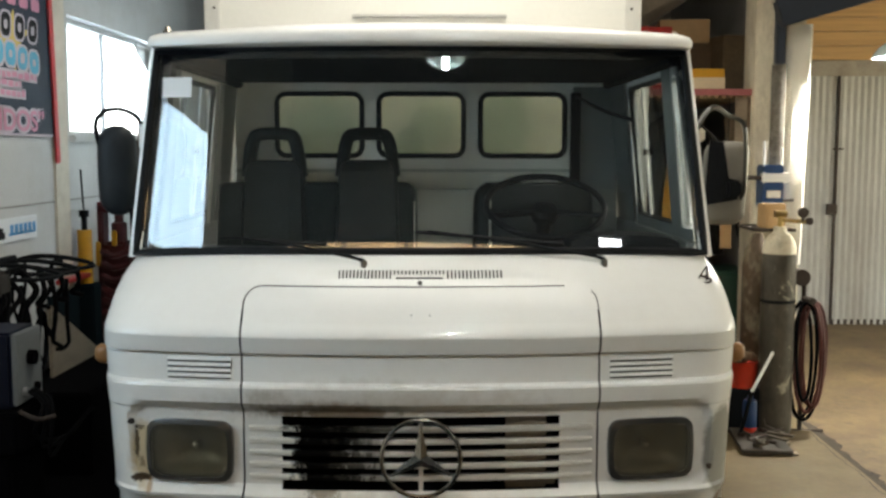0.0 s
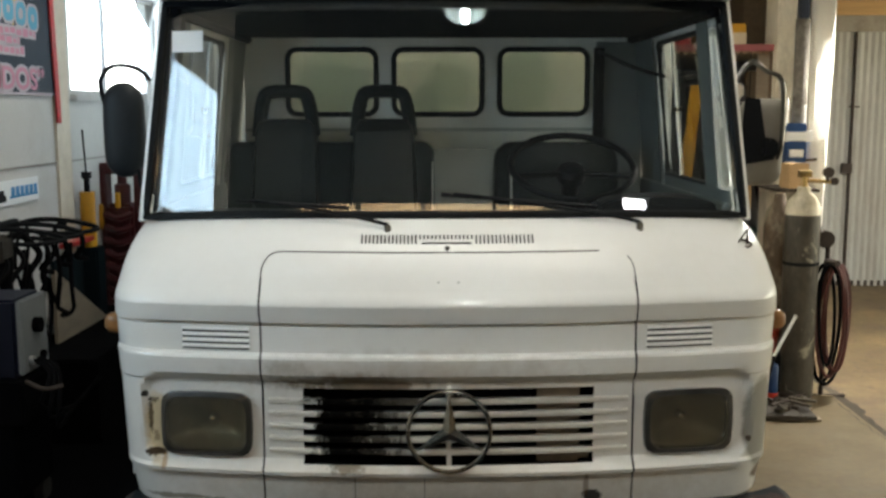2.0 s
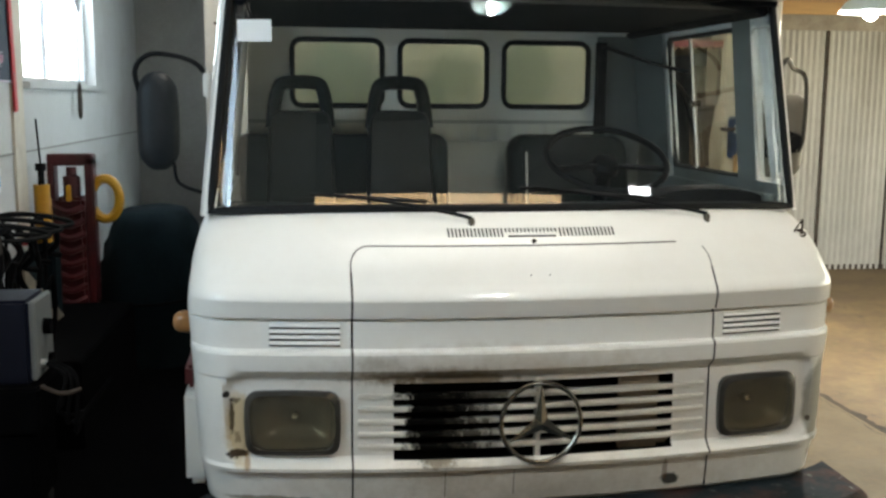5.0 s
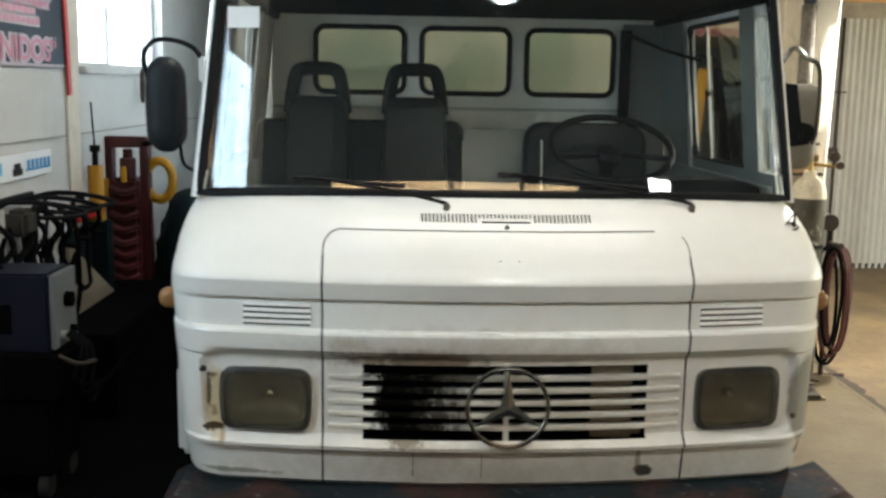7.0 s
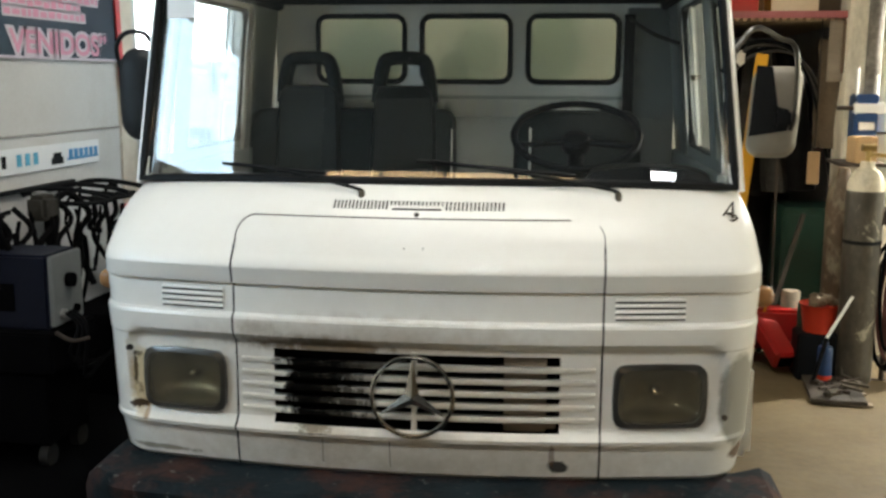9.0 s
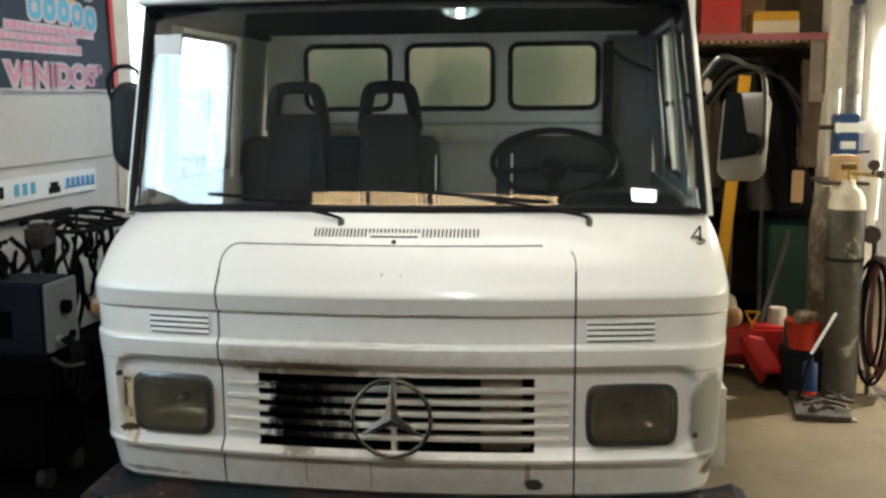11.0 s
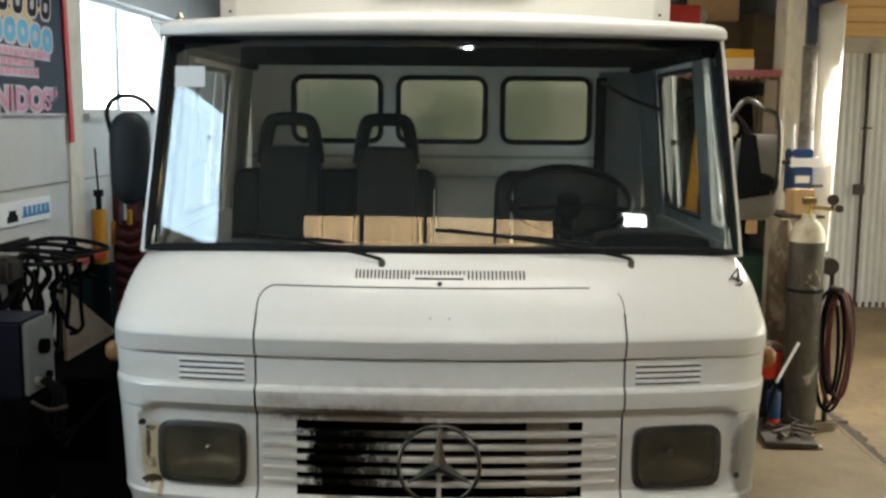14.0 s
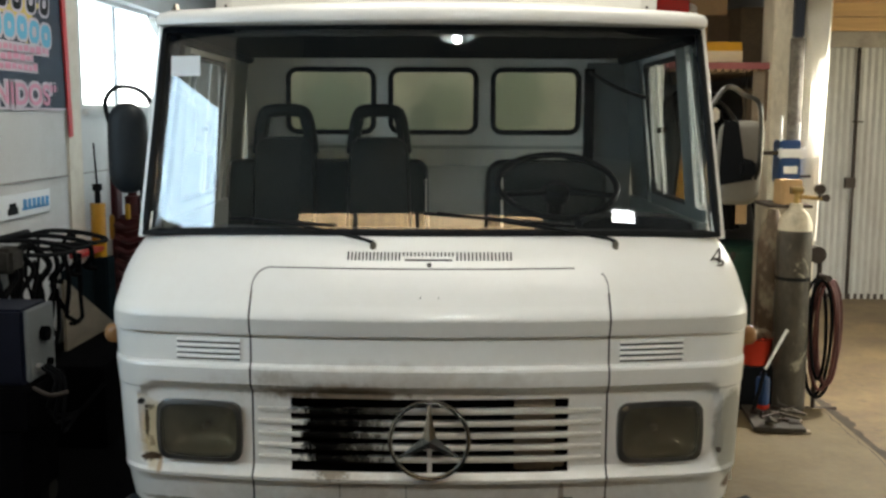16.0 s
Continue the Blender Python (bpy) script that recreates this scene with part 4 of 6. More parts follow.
for a in (-20, 200):
    rod(bm, mw @ Vector((0, 0, -0.03)), mw @ Vector((0.225 * math.cos(radians(a)), 0.225 * math.sin(radians(a)), 0)), 0.011)
part("spokes", bm, M_BLACK, wheel)
bm = bmesh.new()
lathe(bm, ((0.05, -0.06), (0.055, -0.03), (0.045, -0.01), (0.01, 0.0)), m=mw)
rod(bm, mw @ Vector((0, 0, -0.05)), mw @ Vector((0, 0, -0.5)), 0.03)
part("column", bm, M_BLACK, wheel)


# seats
def cushion(bm, x0, x1, y, z0, z1, thick, r, taper=0.0, lean=0.12):
    w, h = x1 - x0, z1 - z0
    rings = []
    for d, f in ((0.0, 0.90), (0.02, 0.98), (thick / 2, 1.0), (thick - 0.02, 0.98), (thick, 0.90)):
        ring = []
        for u, v in rounded(w * f, h - w * (1 - f) * 0.3, r):
            k = 1 - taper * (v / h + 0.5)
            ring.append(((x0 + x1) / 2 + u * k, y + d + lean * (v + h / 2), (z0 + z1) / 2 + v))
        rings.append(ring)
    return loft(bm, rings)


bench = part("passenger_bench", bmesh.new(), M_SEAT, truck, "black double passenger seat with two looped headrests")
part("backrest", cushion(bmesh.new(), -0.96, -0.02, 1.42, 0.95, 1.535, 0.14, 0.06, 0.02), M_SEAT, bench, angle=50)
part("seat_cushion", boxes((-0.88, -0.04, 0.95, 1.48, 0.78, 0.98)), M_SEAT, bench, bevel=0.03)
for xc in (-0.672, -0.250):
    hr = part("seat_back", cushion(bmesh.new(), xc - 0.155, xc + 0.155, 1.40, 1.05, 1.635, 0.13, 0.05, 0.14), M_SEAT, bench, angle=50)
    pts = [(xc + sx, 1.515, z) for sx, z in ((-0.118, 1.56), (-0.108, 1.66), (-0.090, 1.732), (-0.06, 1.750), (0, 1.753), (0.06, 1.750), (0.090, 1.732), (0.108, 1.66), (0.118, 1.56))]
    bm = bmesh.new()
    rings = []
    cpts = curve_points(pts, 4)
    for i, p in enumerate(cpts):
        d = (cpts[min(i + 1, len(cpts) - 1)] - cpts[max(i - 1, 0)]).normalized()
        nrm = Vector((d.z, 0, -d.x))
        rings.append([p + nrm * u + Vector((0, v, 0)) for u, v in rounded(0.058, 0.075, 0.02, 3)])
    part("headrest", loft(bm, rings), M_SEAT, bench, "looped open headrest", angle=50)
# pale piping; its colour also carries the bright reflection along the seat edge
part("piping", tube(bmesh.new(), [(-0.038, 1.412 + 0.12 * (z - 0.95), z) for z in (1.06, 1.45)], 0.004, 6), M_SEATTRIM, bench)
seat = part("driver_seat", bmesh.new(), M_SEAT, truck, "black driver's seat with pale piping")
part("backrest", cushion(bmesh.new(), 0.22, 0.78, 1.38, 0.95, 1.535, 0.14, 0.08, 0.04), M_SEAT, seat, angle=50)
part("seat_cushion", boxes((0.24, 0.76, 0.92, 1.42, 0.80, 0.98)), M_SEAT, seat, bevel=0.03)
# as on the bench, the pale line includes the edge's sheen
bm = bmesh.new()
tube(bm, [(0.30, 1.375 + 0.12 * (z - 0.95), z) for z in (1.12, 1.46)], 0.0055, 6)
part("piping", bm, M_SEATTRIM, seat)
bm = bmesh.new()
box(bm, 0.70, 0.745, 1.72, 1.755, 1.0, 1.95)
tube(bm, curve_points(((0.72, 1.70, 1.93), (0.78, 1.3, 1.85), (0.86, 1.05, 1.80)), 5), 0.009, 6)
part("belt_post", bm, M_BLACK, truck, "black seat belt post")

# stickers on the glass
bm = bmesh.new()
pts = [(-0.889, 1.859), (-0.783, 1.859), (-0.783, 1.927), (-0.889, 1.927)]
bm.faces.new([bm.verts.new((x, pane(x, z) - 0.002, z)) for x, z in pts])
part("windscreen_sticker", bm, M_PAPER, truck, "blank white sticker", smooth=False)

# wipers
for x0, xt in ((-0.185, -0.63), (0.605, 0.02)):
    wp = part("wiper", bmesh.new(), M_BLACK, truck, "black windscreen wiper")
    z0 = 1.322
    y0 = pane(x0, 1.33) - 0.07
    tip = (xt, pane(xt, 1.39) - 0.02, 1.392 if xt < -0.3 else 1.415)
    bm = bmesh.new()
    part("pivot_nut", lathe(bmesh.new(), ((0.010, -0.02), (0.011, 0.004), (0.007, 0.012)), (x0, y0, z0 - 0.010), seg=12), M_TOOL, wp, "greasy grey pivot nut", angle=60)
    tube(bm, curve_points(((x0, y0, z0), (x0 - 0.05, y0 + 0.02, z0 + 0.012), tuple(Vector(tip).lerp(Vector((x0, y0, z0)), 0.45) + Vector((0, 0.004, 0.008))), tip), 5), [0.0075 - 0.0035 * i / 15 for i in range(16)], 6)
    part("arm", bm, M_BLACK, wp)
    a, b = Vector((x0 - 0.13, pane(x0 - 0.13, 1.365) - 0.01, 1.368)), Vector((xt - 0.04, pane(xt - 0.04, 1.38) - 0.008, tip[2] - 0.004))
    bm = bmesh.new()
    tube(bm, [a.lerp(b, k / 8) for k in range(9)], 0.0065, 6)
    part("blade", bm, M_RUBBER, wp)

# mirrors
for s, mat, back in ((-1, M_MIRRORBACK, "black plastic"), (1, M_MIRROR, "warm grey")):
    mr = part("door_mirror", bmesh.new(), mat, truck, f"{back} door mirror on a bent tube arm")
    cx, cy, cz = (-1.188, 0.88, 1.60) if s < 0 else (1.185, 0.86, 1.552)
    w, h = (0.146, 0.335) if s < 0 else (0.172, 0.325)
    turn = Matrix.Translation((cx, cy, cz)) @ Matrix.Rotation(radians(-6 * s), 4, "Z")
    rings = []
    for y, f in ((0.03, 1.0), (0.0, 1.0), (-0.025, 0.92), (-0.040, 0.72), (-0.046, 0.3)):
        rings.append([turn @ Vector((u * f + (0.06 * v if s > 0 else 0), y, v * (f * 0.6 + 0.4))) for u, v in (rounded(w, h, 0.05) if s > 0 else barrel(w * 0.93, h * 0.96, 0.055, 0.09))])
    part("shell", loft(bmesh.new(), rings), mat, mr, angle=60)
    part("mirror_glass", loft(bmesh.new(), [[turn @ Vector((u * 0.9, y, v * 0.94)) for u, v in rounded(w, h, 0.05)] for y in (0.031, 0.034)]), M_CHROME, mr)
    arm = ((s * 0.985, 0.56, 1.76), (s * 1.06, 0.62, 1.835), (cx - s * 0.02, cy - 0.10, cz + h / 2 + 0.095), (cx + s * 0.048, cy - 0.075, cz + h / 2 + 0.05), (cx + s * 0.06, cy - 0.055, cz), (cx + s * 0.05, cy - 0.04, cz - 0.06)) if s > 0 else \
          ((s * 0.985, 0.56, 1.74), (s * 1.04, 0.64, 1.80), (cx + 0.04, cy - 0.06, cz + h / 2 + 0.065), (cx - 0.03, cy - 0.04, cz + h / 2 + 0.06), (cx - 0.07, cy - 0.03, cz + h / 2 + 0.01), (cx - 0.06, cy - 0.02, cz + h / 2 - 0.07))
    part("mirror_arm", tube(bmesh.new(), curve_points(arm, 6), 0.009, 8), M_BLACK if s < 0 else M_LENSRIM, mr)
    if s > 0:
        bm = bmesh.new()
        pr = [(-0.088, -0.085), (0.040, -0.062), (0.040, 0.012), (0.006, 0.02), (-0.018, 0.16), (-0.072, 0.165)]
        loft(bm, [[turn @ Vector((u, y, v)) for u, v in pr] for y in (-0.046, -0.052)])
        part("back_plate", bm, M_BLACK, mr, "black back plate")
        part("mirror_bracket", boxes((cx - 0.01, cx + 0.045, cy - 0.075, cy - 0.045, cz - 0.05, cz + 0.01)), M_BLACK, mr, bevel=0.008)
    if s < 0:
        part("lower_stay", tube(bmesh.new(), curve_points(((cx + 0.05, cy - 0.01, cz - h / 2 + 0.02), (cx + 0.07, cy - 0.04, cz - h / 2 - 0.05), (-1.01, 0.64, 1.36)), 6), 0.007, 6), M_BLACK, mr)
    bm = bmesh.new()
    if s > 0:
        box(bm, 0.993, 1.017, 0.54, 0.575, 1.71, 1.76)
    else:
        box(bm, -1.006, -0.98, 0.54, 0.60, 1.68, 1.77)
    part("hinge_bracket", bm, M_PILASTER if s > 0 else M_PAINT, mr, bevel=0.008)

# load box
bx = part("load_box", boxes((-1.095, 1.10, 2.10, 6.3, 0.85, 2.78)), M_BOX, truck, "white panelled load box with aluminium corners", bevel=0.004)
for s in (-1, 1):
    part("corner_profile", boxes((s * 1.062 - 0.04, s * 1.062 + 0.04, 2.088, 2.14, 0.85, 2.785)), M_PALEALU, bx, "pale corner profile", bevel=0.006)
    for k in range(16):
        z = 0.95 + 0.12 * k
        bm = bmesh.new()
        rod(bm, (s * 1.05, 2.080, z), (s * 1.05, 2.09, z), 0.007, seg=8)
        part("rivet", bm, M_IRON, bx)
part("side_rail", boxes((1.085, 1.15, 2.086, 2.13, 0.95, 2.20)), M_BOX, bx, "white edge rail of the box side", bevel=0.006)
part("roof_ledge", boxes((-0.36, 0.42, 2.075, 2.10, 2.345, 2.360)), M_ALU, bx, bevel=0.003)

# running gear
for s in (-1, 1):
    for y in (1.0, 4.6):
        wh = part("road_wheel", bmesh.new(), M_TYRE, truck, "worn black tyre on a steel rim")
        mt = Matrix.Translation((s * 0.86, y, 0.36)) @ Matrix.Rotation(radians(90), 4, "Y")
        part("tyre", lathe(bmesh.new(), ((0.22, -0.09), (0.32, -0.10), (0.355, -0.08), (0.36, 0), (0.355, 0.08), (0.32, 0.10), (0.22, 0.09)), m=mt, seg=32), M_TYRE, wh)
        part("rim", lathe(bmesh.new(), ((0.05, -0.06), (0.2, -0.04), (0.225, -0.08), (0.225, 0.08), (0.2, 0.04), (0.05, 0.06)), m=mt), M_PANEL, wh)
part("chassis", boxes((-0.45, -0.35, 0.2, 6.2, 0.42, 0.6), (0.35, 0.45, 0.2, 6.2, 0.42, 0.6), (-0.8, 0.8, 0.94, 1.06, 0.30, 0.42), (-0.8, 0.8, 4.54, 4.66, 0.30, 0.42), (-0.95, 0.95, 2.2, 6.2, 0.62, 0.86)), M_IRON, truck, bevel=0.005)
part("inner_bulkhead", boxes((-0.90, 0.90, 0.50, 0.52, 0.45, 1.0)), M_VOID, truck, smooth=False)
# ---- windows of the long wall ----
for k, (y0, y1, z0, z1) in enumerate(WINDOWS):
    w = thing(f"window_{k + 1}", (WALL_X - (0.1 if k else 0.14), 0, 0), "steel-framed garage window, bright with daylight", "window")
    tagged(w, kind="structure")
    bm = boxes((-0.03, 0.03, y0, y0 + 0.03, z0, z1), (-0.03, 0.03, y1 - 0.03, y1, z0, z1), (-0.03, 0.03, y0 + 0.03, y1 - 0.03, z0, z0 + 0.03), (-0.03, 0.03, y0 + 0.03, y1 - 0.03, z1 - 0.03, z1))
    part("window_frame", bm, M_WALL, w, bevel=0.003)
    for y in ((y0 + (y1 - y0) * 0.44,) if k else ()):
        part("mullion", boxes((-0.015, 0.015, y - 0.012, y + 0.012, z0 + 0.03, z1 - 0.03)), M_PANEL, w)
    g = part("pane", boxes((-0.003, 0.003, y0 + 0.03, y1 - 0.03, z0 + 0.03, z1 - 0.03)), M_GLASS, w, smooth=False)
    g.visible_shadow = False
    tagged(part("window_sill", boxes((-0.02, 0.14, y0 - 0.03, y1 + 0.03, z0 - 0.04, z0 - 0.002)), M_WALL, w, bevel=0.006))
area_lamp("daylight_window_1", look((WALL_X - 0.004, 2.52, 1.99), (0, 2.52, 1.99)), 1.28, 0.78, 8.0, (0.60, 0.82, 1.0))
area_lamp("daylight_window_2", look((WALL_X - 0.22, 7.67, 2.13), (0, 7.4, 1.6)), 1.85, 0.7, 12.5, (0.74, 0.89, 1.0))

# pilaster, red strip, wall seams
tagged(part("pilaster", boxes((WALL_X, WALL_X + 0.014, 6.36, 6.57, 0, H)), M_PILASTER, bevel=0.006), "cream painted wall pilaster", "pilaster", kind="structure")
tagged(part("wall_trim", boxes((WALL_X, WALL_X + 0.006, 1.6, 6.36, 1.372, 1.382), (WALL_X, WALL_X + 0.006, 6.57, GATE_Y, 1.372, 1.382)), M_GREYWALL), "thin grey joint along the wall panels", "trim", kind="structure")
bm = bmesh.new()
box(bm, 0.0, 0.012, -0.03, 0.035, 0.0, 1.6, Matrix.Translation((WALL_X + 0.016, 6.38, 1.60)) @ Matrix.Rotation(radians(3.0), 4, "X"))
tagged(part("red_strip", bm, M_REDPIPE, bevel=0.006), "red painted strip hung on the pilaster", "strip")

# yard behind the open doorway
fence = thing("plank_fence", (0, -10.5, -0.21), "tall sunlit beige plank fence in the yard", "fence")
random.seed(4)
plank = part("plank", boxes((-0.105, 0.105, -0.012, 0.012, 0, 5.2)), M_FENCE, fence, bevel=0.004)
plank.location = (-12, 0, 0)
for k in range(1, 88):
    ob = new("plank", plank.data)
    ob.parent, ob.location = fence, (-12 + 0.26 * k, 0.012 * (k % 2) + random.uniform(0, 0.004), random.uniform(-0.1, 0))
part("backing_board", boxes((-12.2, 10.8, -0.06, -0.03, 0.1, 5.0)), M_DARKCARD, fence, smooth=False)

# ---- gate end ----
wall_part("wall_gate", "concrete lintel and boarded wall over the gate", ((2.9, 8.2, GATE_Y - 0.02, GATE_Y + 0.2, 2.39, 2.535),), M_LINTEL)
wall_part("wall_gate_upper", "plain wall behind timber boards", ((2.9, 8.2, GATE_Y + 0.02, GATE_Y + 0.2, 2.535, H),), M_GREYWALL)
boards = thing("timber_boarding", (2.9, GATE_Y, 2.54), "warm varnished timber boarding above the gate", "boarding")
for k in range(10):
    part("board", boxes((0, 5.3, -0.03, 0.015, 0.135 * k + 0.002, 0.135 * k + 0.131)), M_TIMBER, boards, bevel=0.006)


def corrugated(x0, x1, z0, z1, pitch=0.064, depth=0.007):
    bm = bmesh.new()
    n = int((x1 - x0) / pitch * 6)
    v = []
    for i in range(n + 1):
        x = x0 + (x1 - x0) * i / n
        y = depth / 2 * math.cos((x - x0) / pitch * math.tau)
        v.append((bm.verts.new((x, y, z0)), bm.verts.new((x, y, z1))))
    for p, q in zip(v, v[1:]):
        bm.faces.new((p[0], q[0], q[1], p[1]))
    return bm


gate = thing("corrugated_gate", (0, GATE_Y - 0.02, 0), "closed gate of dull galvanised corrugated tin", "gate")
for x0, x1 in ((2.95, 3.70), (3.73, 4.38), (4.40, 5.1), (5.13, 5.9), (5.93, 8.2)):
    part("tin_sheet", corrugated(x0, x1, -0.01, 2.388), M_TIN, gate)
part("gate_post", boxes((3.696, 3.718, -0.03, 0.02, 0.02, 2.385)), M_IRON, gate, "dark rusty gate stile", bevel=0.004)
part("gate_seam", boxes((4.378, 4.405, -0.012, 0.01, 0.02, 2.385)), M_IRON, gate)
part("gate_latch", boxes((3.62, 3.72, -0.06, -0.03, 1.07, 1.17)), M_IRON, gate, "rusty latch", bevel=0.004)
part("gate_bolt", boxes((3.66, 3.765, -0.05, -0.035, 1.69, 1.705)), M_IRON, gate, "rusty bolt", bevel=0.003)
part("gate_backing", boxes((2.95, 8.2, 0.03, 0.05, -0.01, 2.39)), M_IRON, gate, smooth=False)
part("gate_rail", boxes((2.9, 8.2, 0.0, 0.06, -0.05, 0.04)), M_IRON, gate)

# post between the bays, with lagged pipe and white plastic sheet
post = tagged(part("brick_post", boxes((1.985, 2.30, 7.02, 7.30, 0, H)), M_POST, bevel=0.01), "square post with peeling cream plaster", "post", kind="structure")
bm = bmesh.new()
rod(bm, (2.115, 6.96, 1.55), (2.115, 6.96, 2.22), 0.045, seg=16)
tagged(part("lagged_pipe", bm, M_PIPE), "rough grey lagged pipe running up the post", "pipe")
tagged(part("steel_post", boxes((2.085, 2.145, 6.93, 6.99, 2.222, 3.6)), M_STEELDARK, bevel=0.006), "dark blue steel post above the pipe", "post", kind="structure")
bm = bmesh.new()
rings = []
for k in range(25):
    z = 0.95 + 1.52 * k / 24
    o = 0.006 * math.sin(k * 0.35)
    bot = 0.03 * (1 - k / 24)
    rings.append([(2.165, 7.015, z), (2.170, 6.975, z), (2.205, 6.955 + o, z), (2.25 + o - bot, 6.965, z), (2.30 + o - bot, 6.95 - o, z), (2.325 - bot, 6.975, z), (2.30 - bot, 7.015, z)])
tagged(part("plastic_sheet", loft(bm, rings), M_SHEET, angle=60), "white plastic sheet folded against the post", "sheet")
bm = bmesh.new()
mt = Matrix.Translation((2.18, 6.9, 2.53)) @ Matrix.Rotation(radians(-16), 4, "Y")
box(bm, -0.1, 5.2, -0.05, 0.05, -0.06, 0.10, mt)
tagged(part("steel_beam", bm, M_STEELDARK, bevel=0.006), "dark blue sloping steel roof beam", "beam", kind="structure")
for k, (p, q) in enumerate((((1.2, 6.9, 2.55), (2.0, 6.95, 2.95)), ((1.25, 7.6, 2.50), (2.1, 7.6, 3.05)))):
    bm = bmesh.new()
    tube(bm, (p, q), 0.06, 4)
    tagged(part("roof_timber", bm, M_BEAM), "rough brown roof timber", "beam")

# ---- storage bay under the red-edged shelf ----
shelf = thing("storage_shelf", (0, 0, 0), "sheet-metal shelf with a faded red edge, full of boxes", "shelf")
part("shelf_board", boxes((1.14, 2.08, 7.11, 9.6, 2.045, 2.06)), M_DARKCARD, shelf)
part("shelf_edge", boxes((1.14, 2.13, 7.09, 7.115, 2.035, 2.078), (2.09, 2.13, 7.085, 7.11, 2.03, 2.18)), M_SHELFRED, shelf, "faded red steel edge", bevel=0.003)
for k in range(20):
    part("shelf_rib", boxes((1.155 + 0.046 * k, 1.180 + 0.046 * k, 7.12, 9.6, 2.022, 2.044)), M_WARMPLANK, shelf)
wall_part("wall_bay", "dark side wall of the storage bay", ((2.10, 2.28, 7.3, GATE_Y, 0, H),), M_GREYWALL)


def carton(name, at, size, mat, label, turn=0.0, lid=None):
    c = thing(name, at, label, "box", turn=turn)
    w, d, h = size
    part("carton", boxes((-w / 2, w / 2, -d / 2, d / 2, 0, h)), mat, c, bevel=0.006)
    if lid:
        part("label_band", boxes((-w / 2 - 0.002, w / 2 + 0.002, -d / 2 - 0.003, -d / 2, 0.005, h * 0.62)), lid, c)
    part("tape", boxes((-0.025, 0.025, -d / 2 - 0.002, d / 2 + 0.002, h, h + 0.002)), M_PLANK, c)
    return c


carton("yellow_box", (1.685, 7.28, 2.06), (0.27, 0.28, 0.15), M_YELLOW, "cream cardboard box with an orange-yellow top on the shelf", 0, M_PALECARD)
carton("red_can", (1.355, 7.25, 2.06), (0.24, 0.22, 0.42), M_RED, "red metal can on the shelf")
carton("brown_carton", (1.68, 7.75, 2.06), (0.40, 0.35, 0.36), M_DARKCARD, "dark brown cardboard carton on the shelf", 8)
carton("brown_carton", (1.40, 7.80, 2.06), (0.30, 0.35, 0.45), M_DARKCARD, "dark brown cardboard carton on the shelf", -6)
carton("flat_carton", (1.95, 7.65, 2.06), (0.24, 0.40, 0.40), M_CLOTHB, "dusty brown carton leaning on the shelf", 14)

carton("brown_carton", (1.66, 7.72, 2.42), (0.34, 0.30, 0.16), M_CARD, "brown cardboard carton on top of another", -5)
carton("brown_carton", (1.56, 7.52, 2.06), (0.20, 0.16, 0.32), M_CARD, "brown cardboard carton standing on the shelf", 4)
roll = thing("paper_roll", (1.52, 7.36, 2.382), "dirty white paper roll lying on a carton", "roll")
bm = bmesh.new()
rod(bm, (0, -0.02, 0.045), (0, 0.28, 0.045), 0.045, seg=18)
rod(bm, (0, -0.025, 0.045), (0, -0.018, 0.045), 0.015, seg=12)
part("roll", bm, M_SHEET, roll, angle=50)
for k in range(4):
    bm = bmesh.new()
    tube(bm, ((1.1, 7.5 + 0.5 * k, 2.72 + 0.03 * k), (2.1, 7.5 + 0.5 * k, 3.05 + 0.02 * k)), 0.05, 4)
    tagged(part("roof_rafter", bm, M_BEAM), "dark brown roof rafter over the storage bay", "beam", "rafters over the bay")

# ---- gas cylinder and what stands round the post ----
cyl = thing("gas_cylinder", (1.985, 6.42, 0), "tall scuffed grey gas cylinder with a cream shoulder", "cylinder")
part("cylinder_body", lathe(bmesh.new(), ((0.085, 0), (0.097, 0.015), (0.099, 0.06), (0.099, 1.08)), seg=32), M_CYL, cyl, angle=50)
part("shoulder", lathe(bmesh.new(), ((0.0992, 1.078), (0.097, 1.11), (0.086, 1.15), (0.065, 1.185), (0.04, 1.20), (0.036, 1.235), (0.02, 1.236)), seg=32), M_CYLTOP, cyl, angle=60)
bm = bmesh.new()
rod(bm, (0, 0, 1.23), (0, 0, 1.31), 0.016)
rod(bm, (-0.035, 0, 1.31), (0.035, 0, 1.31), 0.022)
rod(bm, (0, 0, 1.275), (0.15, -0.03, 1.265), 0.012)
part("valve", bm, M_BRASS, cyl, "brass valve")
bm = bmesh.new()
for dx, r in ((0.12, 0.03), (0.155, 0.022)):
    rod(bm, (dx, -0.05, 1.27 + (0.05 if dx < 0.13 else 0)), (dx, -0.02, 1.27 + (0.05 if dx < 0.13 else 0)), r, seg=14)
rod(bm, (0.12, -0.03, 1.265), (0.12, -0.03, 1.31), 0.008)
part("regulator", bm, M_IRON, cyl, "dark pressure regulator")
part("strap", lathe(bmesh.new(), ((0.0995, 0.788), (0.102, 0.79), (0.102, 0.806), (0.0995, 0.808)), seg=32), M_RUBBER, cyl, "black strap")
cyl2 = thing("gas_cylinder", (1.92, 6.64, 0), "dark brown gas cylinder with flaking paint", "cylinder")
